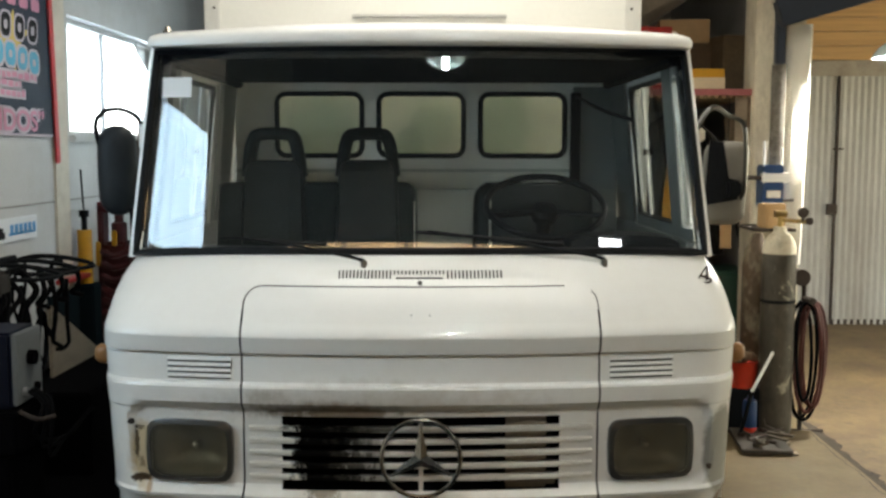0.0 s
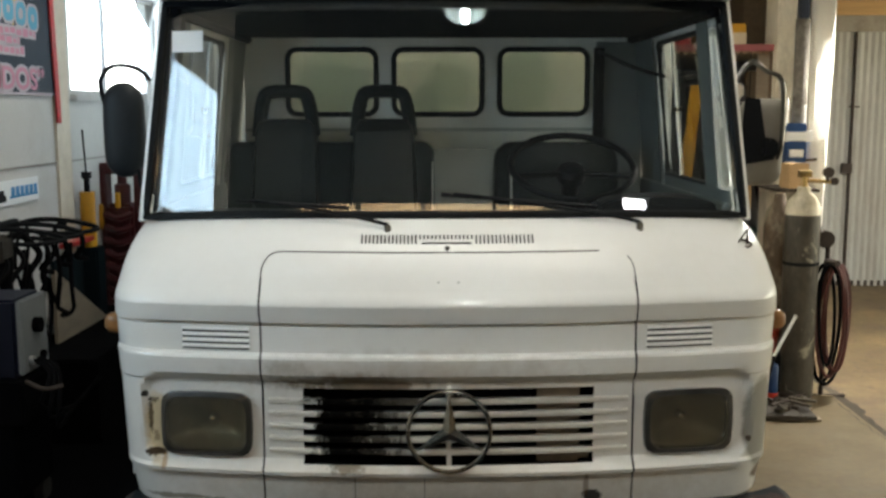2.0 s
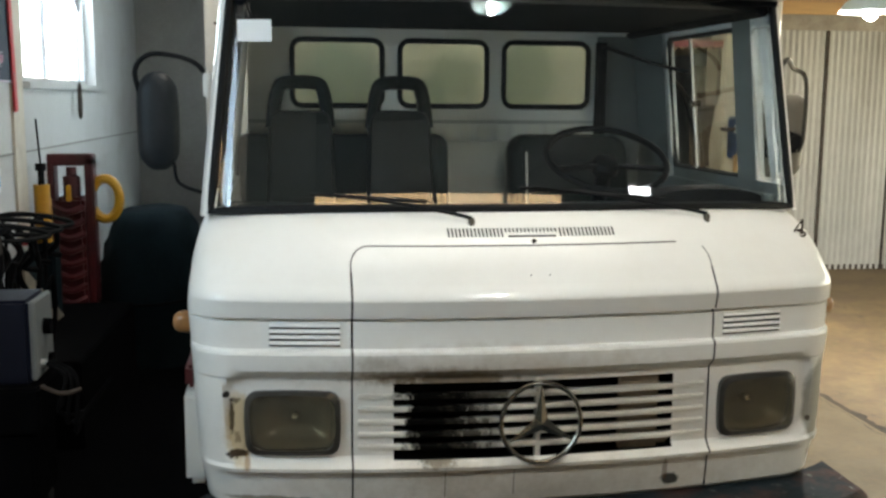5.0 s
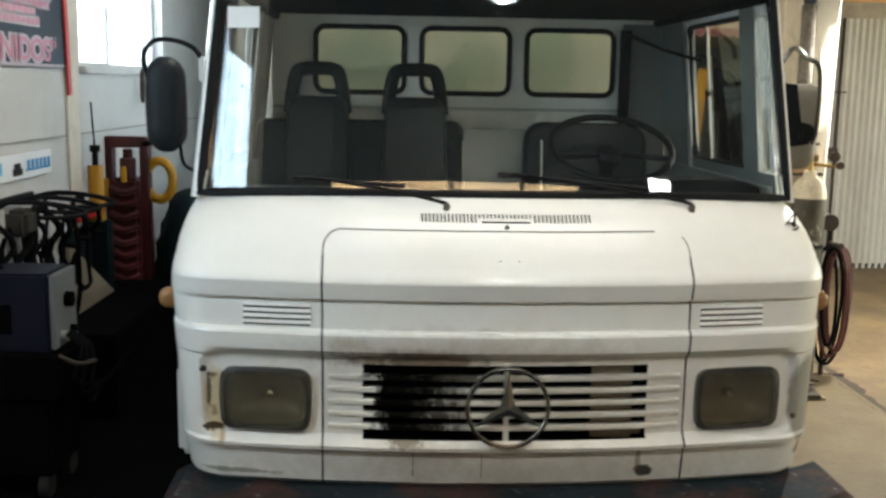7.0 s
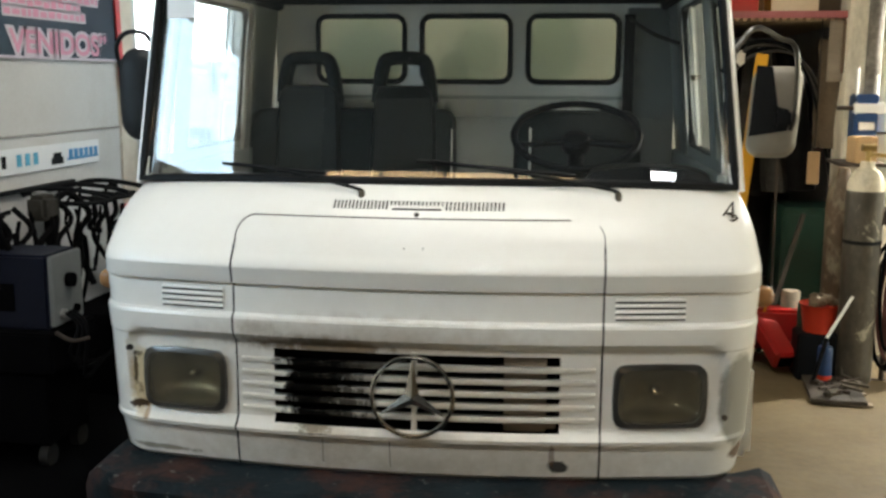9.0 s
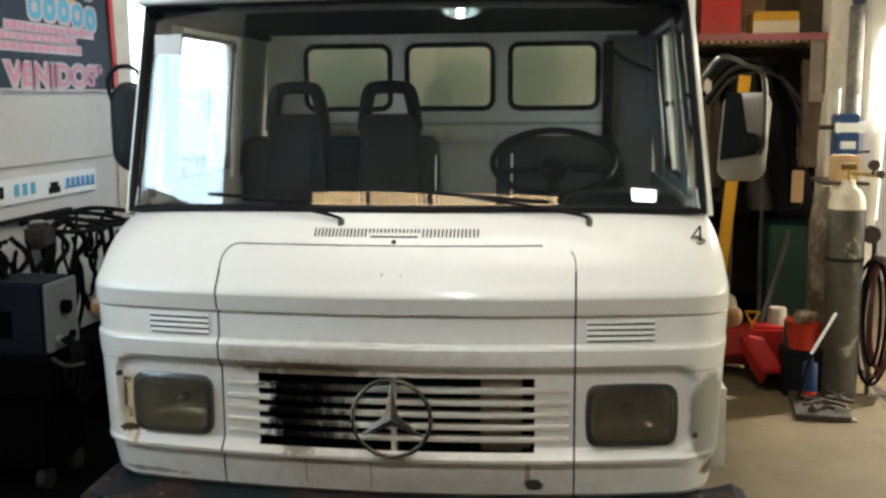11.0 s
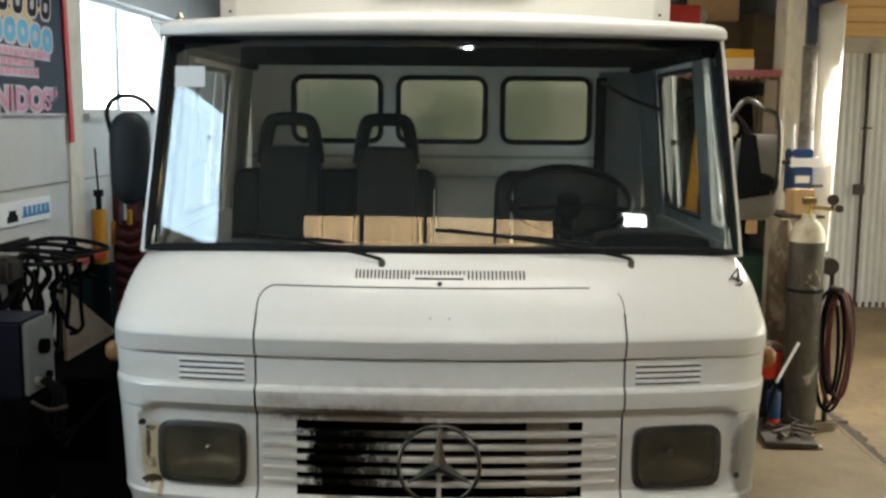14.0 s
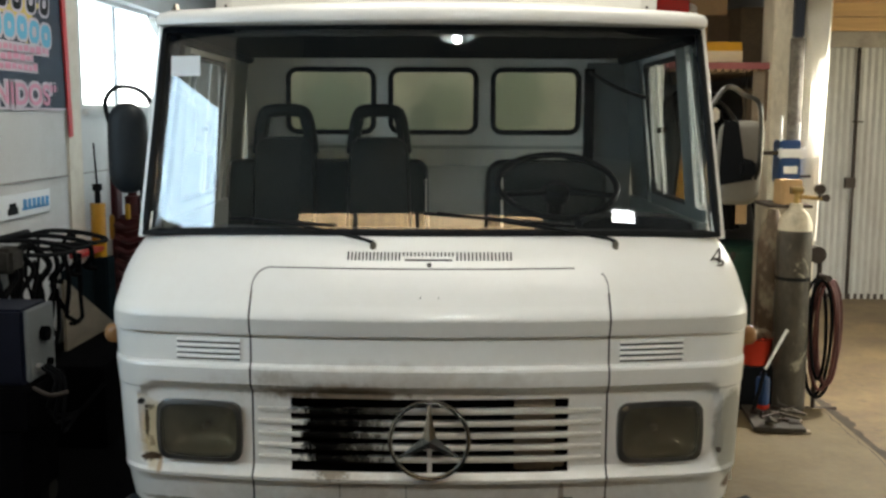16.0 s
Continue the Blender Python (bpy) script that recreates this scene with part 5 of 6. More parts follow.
part("cylinder_body", lathe(bmesh.new(), ((0.075, 0), (0.088, 0.02), (0.088, 0.98), (0.074, 1.07), (0.04, 1.13), (0.03, 1.18), (0.02, 1.18)), seg=28), material("flaking_brown_paint", (0.07, 0.042, 0.020), 0.6, var=0.25, dirt=((0.46, 0.41, 0.29), 0.42, 9.0), stretch=(1, 1, 0.6)), cyl2, angle=50)

carton("small_carton", (2.03, 6.74, 1.205), (0.13, 0.12, 0.15), M_CARD, "small pale cardboard box above the cylinder", 12)
tagged(part("wall_bracket", boxes((1.90, 2.16, 6.66, 7.03, 1.185, 1.205)), M_IRON, bevel=0.003), "rusty iron bracket on the post", "bracket")
dev = thing("filter_unit", (2.07, 6.90, 1.32), "blue and white compressed-air filter unit on the post", "filter")
part("body", boxes((-0.065, 0.065, -0.05, 0.11, 0, 0.27)), M_BLUE, dev, bevel=0.01)
part("white_band", boxes((-0.070, 0.10, -0.056, 0.0, 0.155, 0.225)), M_WHITEPL, dev, bevel=0.008)
part("white_label", boxes((-0.045, 0.05, -0.056, 0.0, 0.06, 0.115)), M_WHITEPL, dev, bevel=0.006)
bm = bmesh.new()
rod(bm, (-0.055, -0.02, 0.22), (-0.055, -0.02, 0.42), 0.008)
rod(bm, (0.055, -0.02, 0.22), (0.055, -0.02, 0.38), 0.006)
part("thin_pipe", bm, M_WHITEPL, dev)
part("tap", rod(bmesh.new(), (0.06, -0.03, 0.045), (0.125, -0.06, 0.05), 0.008), M_IRON, dev)
part("pipe_stub", rod(bmesh.new(), (-0.16, -0.02, 0.19), (-0.05, -0.02, 0.19), 0.014), M_IRON, dev)

# hose coil on a stand
coil = thing("hose_coil", (2.175, 6.42, 0), "coiled dark red and black welding hoses hung on a stand", "hose")
bm = bmesh.new()
rod(bm, (-0.02, 0.05, -0.012), (-0.02, 0.05, 0.95), 0.014)
rod(bm, (-0.02, 0.05, 0.80), (0.0, -0.06, 0.80), 0.02)
rod(bm, (-0.1, 0.05, -0.005), (0.12, 0.05, -0.005), 0.012)
part("hook_stand", bm, M_IRON, coil)
bm = bmesh.new()
rod(bm, (-0.06, -0.03, 0.935), (-0.06, 0.05, 0.935), 0.05, seg=20)
part("gauge", bm, M_IRON, coil, "round dark gauge")
random.seed(9)
for k in range(7):
    bm = bmesh.new()
    rx, rz = 0.045 + 0.010 * k, 0.29 + 0.015 * (k % 4) + 0.006 * k
    cx = 0.012 * ((k * 5) % 7 - 3)
    tube(bm, [(cx + rx * math.sin(i * math.tau / 32), -0.03 + 0.012 * k + 0.03 * math.cos(i * math.tau / 32 + k), 0.785 - rz + rz * math.cos(i * math.tau / 32)) for i in range(32)], 0.010, 6, True)
    part("hose_loop", bm, M_HOSE if k % 3 else M_HOSEB, coil)

# pallet board with scrap tools, before the post
brd = thing("tool_board", (1.80, 6.20, 0), "low wooden board with greasy scrap tools on it", "board", turn=-5)
part("board", boxes((-0.11, 0.09, -0.27, 0.30, 0.012, 0.035)), M_OILBOARD, brd, bevel=0.004)
part("board", boxes((0.092, 0.17, -0.26, 0.02, 0.012, 0.032)), M_OILBOARD, brd, bevel=0.004)
for y in (-0.24, -0.04):
    part("batten", boxes((-0.10, 0.20, y, y + 0.05, 0.0, 0.012)), M_PLANK, brd)
random.seed(11)
for k in range(14):
    x, y, a = random.uniform(-0.10, 0.10), random.uniform(-0.15, 0.13), random.uniform(0.6, 2.6)
    ln = random.uniform(0.10, 0.22)
    t = thing("scrap_tool", (1.835 + x, 6.10 + y, 0.035), "greasy grey steel hand tool lying on the board", "tool", "tools on the board", turn=math.degrees(a))
    bm = boxes((-ln / 2, ln / 2, -0.011, 0.011, 0.007 * (k % 7), 0.012 + 0.007 * (k % 7)))
    rod(bm, (ln / 2 - 0.01, 0, 0.0), (ln / 2 - 0.01, 0, 0.022), 0.022, seg=10)
    part("tool_body", bm, M_TOOL if k % 3 else M_IRON, t)

# trolley jack with its yellow bar
jack = thing("trolley_jack", (1.50, 6.62, 0), "red square-tube trolley jack with a yellow pull ring", "jack")
def beam_between(p, q, w, h):
    """A rectangular bar from p to q."""
    p, q = Vector(p), Vector(q)
    d = (q - p).normalized()
    side = d.cross(Vector((0, 0, 1))).normalized() * (w / 2)
    up = side.cross(d).normalized() * (h / 2)
    return loft(bmesh.new(), [[c + side + up, c - side + up, c - side - up, c + side - up] for c in (p, q)])


part("jack_frame", boxes((-0.15, 0.48, 0.08, 0.24, 0.14, 0.33)), M_RED, jack, bevel=0.02)
part("jack_leg", beam_between((0.03, 0.14, 0.25), (0.13, -0.16, 0.085), 0.13, 0.11), M_RED, jack, "red square-tube leg with an open end", bevel=0.012)
part("leg_opening", beam_between((0.128, -0.155, 0.0865), (0.131, -0.163, 0.082), 0.085, 0.07), M_VOID, jack)
part("jack_leg", beam_between((-0.30, 0.30, 0.10), (0.30, 0.30, 0.10), 0.12, 0.10), M_RED, jack, bevel=0.012)
for x in (-0.26, 0.28):
    for y in (0.10, 0.36):
        part("jack_wheel", rod(bmesh.new(), (x, y, 0.05), (x, y + 0.03, 0.05), 0.05, seg=16), M_IRON, jack)
part("cable_drum", lathe(bmesh.new(), ((0.03, 0.33), (0.07, 0.34), (0.085, 0.42), (0.07, 0.50), (0.03, 0.52)), (-0.12, 0.15, 0)), M_CYLTOP, jack, "dirty cream float on the jack", angle=60)
bm = bmesh.new()
for a in range(3):
    p = [Vector((0.04 + 0.05 * math.cos(k), 0.07, 0.40 + 0.05 * math.sin(k))) for k in (math.radians(30 + 120 * a), math.radians(150 + 120 * a))]
    rod(bm, p[0], p[1], 0.008)
rod(bm, (0.04, 0.075, 0.32), (0.04, 0.07, 0.35), 0.008)
part("hook_triangle", bm, M_YELLOW, jack, "yellow triangular pull ring")
bar = thing("yellow_bar", (1.335, 7.02, 0.0), "bright yellow painted steel bar leaning upright", "bar")
bm = bmesh.new()
box(bm, -0.035, 0.035, -0.02, 0.02, 0.0, 1.83, Matrix.Rotation(radians(5.0), 4, "Y"))
part("bar", bm, M_YELLOW, bar, bevel=0.005)

# buckets and cans
buck = thing("bucket", (1.795, 6.47, 0.0), "orange-red plastic bucket full of rags and cans", "bucket")
part("stand", boxes((-0.12, 0.10, -0.08, 0.10, 0, 0.27)), M_BLACK, buck, bevel=0.01)
part("pail", lathe(bmesh.new(), ((0.08, 0.27), (0.102, 0.425), (0.109, 0.43), (0.098, 0.425), (0.08, 0.41))), M_ORANGE, buck, angle=50)
bm = bmesh.new()
random.seed(5)
for k in range(14):
    a, r = random.uniform(0, 6.3), random.uniform(0, 0.08)
    lathe(bm, ((0.02, 0), (0.03, 0.01), (0.028, 0.03), (0.01, 0.045)), (r * math.cos(a), r * math.sin(a), 0.415 + random.uniform(0, 0.02)), seg=7)
part("rags", bm, M_CLOTHB, buck, "crumpled dirty rags")
for x, y, mt_, h, nm, lab in ((1.765, 6.70, M_GREEN, 0.41, "oil_can", "dark green oil can"), (1.76, 6.60, M_BLUE, 0.28, "blue_bottle", "blue plastic bottle"), (1.705, 6.82, M_PLANK, 0.43, "pale_tin", "pale old paint tin"), (1.80, 6.28, M_BLUE, 0.22, "spray_can", "blue spray can")):
    c = thing(nm, (x, y, 0.036 if nm == "spray_can" else 0), lab + " on the floor", "can")
    part("can", lathe(bmesh.new(), ((0.05, 0), (0.055, 0.01), (0.055, h - 0.012), (0.05, h - 0.005), (0.048, h)) if nm == "pale_tin" else ((0.036, 0), (0.04, 0.01), (0.04, h - 0.04), (0.035, h - 0.025), (0.016, h - 0.022), (0.016, h))), mt_, c, angle=50)
    if nm == "spray_can":
        part("band", lathe(bmesh.new(), ((0.0405, 0.01), (0.041, 0.012), (0.041, 0.035), (0.0405, 0.037))), M_ORANGE, c)
st = thing("white_stick", (1.885, 6.25, 0.02), "white painted stick leaning on the cylinder", "stick")
part("stick", rod(bmesh.new(), (-0.10, -0.05, 0.28), (0.03, 0.0, 0.50), 0.009), M_WHITEPL, st)
part("stick_foot", rod(bmesh.new(), (-0.16, -0.04, 0.0), (-0.10, -0.05, 0.28), 0.012), M_BLACK, st)

# green cabinet, hanging clothes and hoses under the shelf
cab = thing("green_cabinet", (1.95, 7.5, 0), "dark green steel cabinet", "cabinet")
part("body", boxes((-0.22, 0.14, -0.15, 0.3, 0, 0.86)), M_GREEN, cab, bevel=0.01)
part("cabinet_door", boxes((-0.20, 0.12, -0.162, -0.15, 0.05, 0.82)), M_GREEN, cab, bevel=0.004)
random.seed(21)


def hanging(name, x, y, z0, z1, w, mat, label, sway=0.03, tilt=0.0):
    t = thing(name, (x, y, z0), label, "clothes", "things hung under the shelf")
    bm = bmesh.new()
    rings = []
    n = 14
    for k in range(n):
        f = k / (n - 1)
        z = (z1 - z0) * f
        ww = w * (0.95 - 0.45 * f ** 2 + 0.05 * math.sin(k * 1.7))
        rings.append([(tilt * f + ww / 2 * math.cos(a) * (1 + 0.18 * math.sin(5 * a + k * 0.2)), 0.07 * math.sin(a) * (1 + 0.3 * math.sin(4 * a)) + sway * math.sin(k * 0.6), z) for a in [i * math.tau / 20 for i in range(20)]])
    part("cloth", loft(bm, rings), mat, t, angle=70)


hanging("work_coat", 1.55, 7.75, 0.9, 1.88, 0.34, M_CLOTH, "dark work coat hanging under the shelf")
hanging("work_coat", 1.82, 7.62, 0.95, 1.90, 0.30, M_CLOTH, "dark work coat hanging under the shelf", tilt=-0.12)
hanging("sacking", 1.99, 7.30, 1.25, 1.92, 0.20, M_CLOTHB, "brown sacking hanging by the post", tilt=-0.06)
hanging("sacking", 1.28, 7.45, 1.1, 1.94, 0.26, M_CLOTHB, "brown sacking hanging under the shelf")
hanging("work_coat", 1.70, 7.50, 0.95, 1.86, 0.16, M_CLOTHG, "dusty grey work coat hanging under the shelf", tilt=-0.10)
# two dark cloths added at the back so the bay's depth reads as shade
hanging("work_coat", 1.62, 8.0, 0.3, 1.80, 0.5, M_CLOTH, "dark cloth added deep in the storage bay to stand in for its shade")
hanging("work_coat", 1.25, 8.1, 0.3, 1.80, 0.4, M_CLOTH, "dark cloth added deep in the storage bay to stand in for its shade")
hanging("work_coat", 1.43, 7.55, 1.0, 1.86, 0.13, M_CLOTHG, "dusty grey work coat hanging under the shelf", tilt=0.08)
random.seed(17)
for k in range(2):
    x = 1.44 + 0.20 * k
    st2 = thing("leaning_stick", (x, 7.06, 0.0), "narrow weathered stick leaning in the storage bay", "stick", "sticks in the storage bay")
    z1, dx = random.uniform(0.9, 1.75), random.uniform(-0.28, 0.10)
    part("stick", rod(bmesh.new(), (0, random.uniform(-0.02, 0.03), 0.0), (dx, 0.05, z1), random.uniform(0.008, 0.016), seg=5), (M_DARKCARD, M_IRON)[k % 2], st2)
hz = thing("hung_hose", (1.66, 7.30, 1.10), "grey hoses looped under the shelf", "hose")
for k in range(4):
    pts = curve_points(((-0.42 + 0.03 * k, 0.02, 0.55), (-0.2, -0.02, 0.80 - 0.03 * k), (0.08, 0.0, 0.72), (0.24 + 0.02 * k, 0.0, 0.35), (0.36, 0.02, -0.15 - 0.05 * k)), 7)
    part("hose", tube(bmesh.new(), pts, 0.012, 6), M_OLDHOSE if k % 2 else M_HOSEB, hz)
hp = thing("hanging_plank", (1.94, 7.13, 1.66), "pale plank hanging from the shelf edge", "plank")
part("plank", boxes((-0.045, 0.045, 0, 0.02, 0, 0.37)), M_PLANK, hp, bevel=0.004)
part("cross_piece", boxes((0.03, 0.06, -0.02, 0.03, 0.05, 0.36)), M_DARKCARD, hp, bevel=0.004)
pb = thing("pale_board", (1.845, 7.10, 1.04), "small pale board hung on a cord under the shelf", "board", turn=-8)
part("board", boxes((-0.036, 0.036, -0.01, 0.01, 0.0, 0.20)), M_CARD, pb, bevel=0.004)
part("cord", rod(bmesh.new(), (0, 0, 0.195), (0, 0, 0.99), 0.003, seg=6), M_HOSEB, pb)
ln = thing("leaning_plank", (1.72, 6.95, 0), "narrow weathered plank leaning in the bay", "plank")
part("plank", rod(bmesh.new(), (-0.16, 0.02, 0.0), (0.08, 0.12, 0.86), 0.018, seg=4), M_OILBOARD, ln)

# ---- along the white wall ----
ban = thing("banner", (WALL_X + 0.012, -0.05, 0), "dark blue printed workshop banner on the wall", "banner")
part("cloth", boxes((0, 0.004, 4.2, 6.40, 1.765, 2.95)), M_BANNER, ban, smooth=False)
part("hem", boxes((-0.001, 0.006, 4.2, 6.40, 1.755, 1.768)), M_PALEPRINT, ban)


def bars(name, rows, mat, parent, x=0.0055):
    bm = bmesh.new()
    for y0, y1, z0, z1 in rows:
        v = [bm.verts.new((x, y, z)) for y, z in ((y0, z0), (y1, z0), (y1, z1), (y0, z1))]
        bm.faces.new(v)
    return part(name, bm, mat, parent, smooth=False)


def words(name, text, y_right, z, size, mat, parent, x=0.0065, fat=0.004):
    d = bpy.data.curves.new(name, "FONT")
    d.body, d.size, d.align_x, d.extrude = text, size, "RIGHT", 0.0005
    d.offset = fat
    ob = new(name, d)
    me = bpy.data.meshes.new_from_object(ob)
    bpy.data.objects.remove(ob)
    ob = new(name, me)
    me.materials.append(mat)
    ob.parent = parent
    ob.matrix_basis = Matrix.Translation((x, y_right, z)) @ Matrix.Rotation(radians(90), 4, "Z") @ Matrix.Rotation(radians(90), 4, "X") @ Matrix.Diagonal((1.35, 1, 1, 1))
    return ob


words("lettering_outline", "VENIDOS”", 6.27, 1.785, 0.158, M_PALEPRINT, ban, 0.0052, 0.018)
words("lettering", "VENIDOS”", 6.27, 1.785, 0.158, M_PINK, ban, 0.0065, 0.003)
random.seed(3)
for z0, z1, y0, y1 in ((2.055, 2.100, 5.30, 6.18), (2.008, 2.050, 5.25, 5.98), (1.958, 2.002, 5.25, 6.03)):
    bars("print_backing", [(y0 - 0.01, y1 + 0.01, z0 - 0.006, z1 + 0.006)], M_PALEPRINT, ban, 0.0052)
    y = y0
    while y < y1:
        w = random.uniform(0.03, 0.07)
        bars("small_print", [(y, min(y + w, y1), z0 + random.uniform(0, 0.012), z1 - random.uniform(0, 0.012))], M_PINK, ban, 0.0058)
        y += w + 0.014


def badge_shape(name, y, z, w, h, mat, r, lean=0.0, hole=0.0, x=0.0062):
    """A rounded printed shape, with a hole where it has one."""
    bm = bmesh.new()
    outer = [bm.verts.new((x, y + u + lean * v, z + v)) for u, v in rounded(w, h, r, 5)]
    if hole:
        inner = [bm.verts.new((x, y + u * hole + lean * v * hole, z + v * hole)) for u, v in rounded(w, h, r, 5)]
        n = len(outer)
        for i in range(n):
            bm.faces.new((outer[i], outer[(i + 1) % n], inner[(i + 1) % n], inner[i]))
    else:
        bm.faces.new(outer)
    return part(name, bm, mat, ban, smooth=False)


bm = bmesh.new()
bm.faces.new([bm.verts.new((0.005, 5.86 + (0.30 if k % 2 else 0.13) * math.cos(k * math.pi / 7), 2.26 + (0.17 if k % 2 else 0.08) * math.sin(k * math.pi / 7))) for k in range(14)])
part("yellow_star", bm, M_YELPRINT, ban, smooth=False)
for k in range(5):
    y = 5.58 + 0.145 * k
    zc = 2.185 - 0.012 * max(0, k - 2)
    badge_shape("pale_outline", y, zc, 0.150, 0.150, M_PALEPRINT, 0.05, 0.0, 0.0, 0.0056)
    badge_shape("cyan_shape", y, zc, 0.120, 0.122, M_CYAN, 0.045, 0.1 * (k % 2), 0.32 if k % 3 else 0.45)
for k in range(4):
    y = 5.66 + 0.165 * k
    badge_shape("pale_outline", y, 2.335, 0.135, 0.150, M_PALEPRINT, 0.045, 0.12, 0.0, 0.0056)
    badge_shape("dark_shape", y, 2.335, 0.108, 0.124, M_BLACK, 0.04, 0.12, 0.4)
for k in range(6):
    badge_shape("pink_shape", 5.45 + 0.15 * k, 2.48, 0.11, 0.07, M_PINK, 0.02)

sg = thing("sign_strip", (WALL_X + 0.004, -0.07, 0), "white sign strip with blue shapes on the wall", "sign")
part("board", boxes((0, 0.012, 4.4, 6.14, 1.195, 1.320)), M_SIGN, sg, bevel=0.002)
bars("blue_shapes", [(5.80 + 0.055 * k, 5.84 + 0.055 * k, 1.235, 1.285) for k in range(6)] + [(5.78, 6.12, 1.228, 1.24)], M_PRINTBLUE, sg, 0.0145)
for k in range(3):
    bars("pale_blue_shape", [(5.30 + 0.075 * k, 5.345 + 0.075 * k, 1.23, 1.29)], M_CYAN, sg, 0.0145)
bars("dark_shape", [(5.62, 5.74, 1.215, 1.25), (5.64, 5.72, 1.25, 1.275)], M_BLACK, sg, 0.0145)
for y in (5.10, 5.17):
    bars("dark_bar", [(y, y + 0.04, 1.23, 1.29)], M_BLACK, sg, 0.0145)

# welding set on its trolley with a rack of cables
wd = thing("welding_machine", (-1.95, 4.55, 0), "navy and grey welding machine on a trolley", "welder")
part("case", boxes((-0.30, 0.20, 0.0, 0.26, 0.60, 0.925)), M_NAVY, wd, bevel=0.012)
part("side_panel", boxes((0.20, 0.222, 0.005, 0.255, 0.615, 0.92)), M_PANELDIM, wd, "grey control panel", bevel=0.006)
part("control_knob", rod(bmesh.new(), (0.222, 0.13, 0.80), (0.25, 0.13, 0.80), 0.032, seg=16), M_SHADEBLACK, wd)
part("socket", rod(bmesh.new(), (0.222, 0.07, 0.665), (0.24, 0.07, 0.665), 0.018, seg=16), M_ALU, wd)
part("socket", rod(bmesh.new(), (0.222, 0.18, 0.665), (0.24, 0.18, 0.665), 0.018, seg=16), M_SHADEBLACK, wd)
part("vent_field", boxes((-0.22, 0.05, -0.004, 0.0, 0.68, 0.80)), M_SHADEBLACK, wd, bevel=0.002)
part("yellow_line", boxes((-0.29, -0.13, -0.004, 0.0, 0.862, 0.872)), M_YELLOW, wd)
# trolley and tray coloured near-black for the deep shade under the welder
part("trolley", boxes((-0.32, 0.24, -0.06, 0.32, 0.42, 0.60)), M_SHADEBLACK, wd, bevel=0.01)
part("gas_tray", boxes((-0.30, 0.2, -0.04, 0.30, 0.10, 0.42)), M_SHADEBLACK, wd, bevel=0.01)
for x in (-0.22, 0.16):
    for y in (0.0, 0.26):
        part("castor", rod(bmesh.new(), (x - 0.02, y, 0.05), (x + 0.02, y, 0.05), 0.05, seg=14), M_TYRE, wd)
part("grab_bar", tube(bmesh.new(), curve_points(((0.21, 0.25, 0.92), (0.22, 0.30, 0.96), (0.22, 0.31, 0.80), (0.21, 0.26, 0.66)), 6), 0.01), M_SHADEBLACK, wd)
for k in range(3):
    part("torch_lead", tube(bmesh.new(), curve_points(((0.24, 0.07 + 0.03 * k, 0.665), (0.32 + 0.02 * k, 0.02, 0.62), (0.30 + 0.03 * k, -0.02, 0.50 - 0.04 * k), (0.36, 0.15, 0.45), (0.44, 0.22 + 0.02 * k, 0.55)), 6), 0.008, 6), M_HOSEB, wd)
part("earth_clamp", tube(bmesh.new(), curve_points(((0.24, -0.02, 0.60), (0.32, -0.04, 0.575), (0.38, 0.0, 0.58)), 5), 0.009, 6), M_IRON, wd)

rk = thing("cable_rack", (-2.135, 5.35, 0), "wall rack hung with black welding cables and clamps", "rack")
part("rack_bar", boxes((-0.14, -0.11, -0.9, 0.40, 1.105, 1.125)), M_BLACK, rk, bevel=0.004)
for y in (-0.1, 0.12, 0.34):
    bm = bmesh.new()
    tube(bm, curve_points(((-0.13, y, 1.09), (0.0, y + 0.05, 1.12), (0.16, y + 0.12, 1.10), (0.26, y + 0.16, 1.06), (0.16, y + 0.05, 1.05), (0.0, y, 1.06)), 6), 0.013, 6)
    part("hook_arm", bm, M_BLACK, rk)
    bm = bmesh.new()
    tube(bm, curve_points(((0.18, y + 0.12, 1.06), (0.20, y + 0.10, 0.98), (0.15, y + 0.13, 0.92), (0.20, y + 0.16, 0.90)), 6), 0.014, 6)
    part("hung_lead", bm, M_HOSEB, rk)
random.seed(23)
for k in range(12):
    y = random.uniform(-0.85, 0.32)
    r, d = random.uniform(0.05, 0.13), random.uniform(0.10, 0.24)
    x0 = random.uniform(0.02, 0.16)
    pts = [(x0 + 0.02 * math.sin(3 * a + k), y + r * math.cos(a), 1.02 - d * 0.6 + d * math.sin(a) + random.uniform(-0.01, 0.01)) for a in [math.radians(80 + random.uniform(250, 340) * i / 18) for i in range(19)]]
    part("cable_loop", tube(bmesh.new(), pts, random.uniform(0.008, 0.015), 6), M_HOSEB, rk)
for k in range(7):
    y = -0.85 + 0.18 * k
    part("hung_lead", tube(bmesh.new(), curve_points(((0.06, y, 1.08), (0.12, y + 0.04, 0.98), (0.08, y - 0.03, 0.86), (0.13, y + 0.03, 0.70 - 0.04 * (k % 3))), 6), 0.013 + 0.004 * (k % 2), 6), M_HOSEB, rk)
part("clamp", boxes((0.04, 0.14, -0.36, -0.22, 1.00, 1.12)), M_CLOTHG, rk, bevel=0.02)
part("pale_post", boxes((-0.02, 0.04, -0.20, -0.14, 0.62, 1.12)), M_PANEL, rk, bevel=0.006)
for y in (-0.62, -0.50):
    part("black_bar", boxes((-0.10, -0.06, y, y + 0.05, 0.86, 1.10)), M_BLACK, rk, bevel=0.006)
part("cross_bar", boxes((-0.10, -0.06, -0.60, -0.40, 0.96, 1.0)), M_BLACK, rk, bevel=0.006)

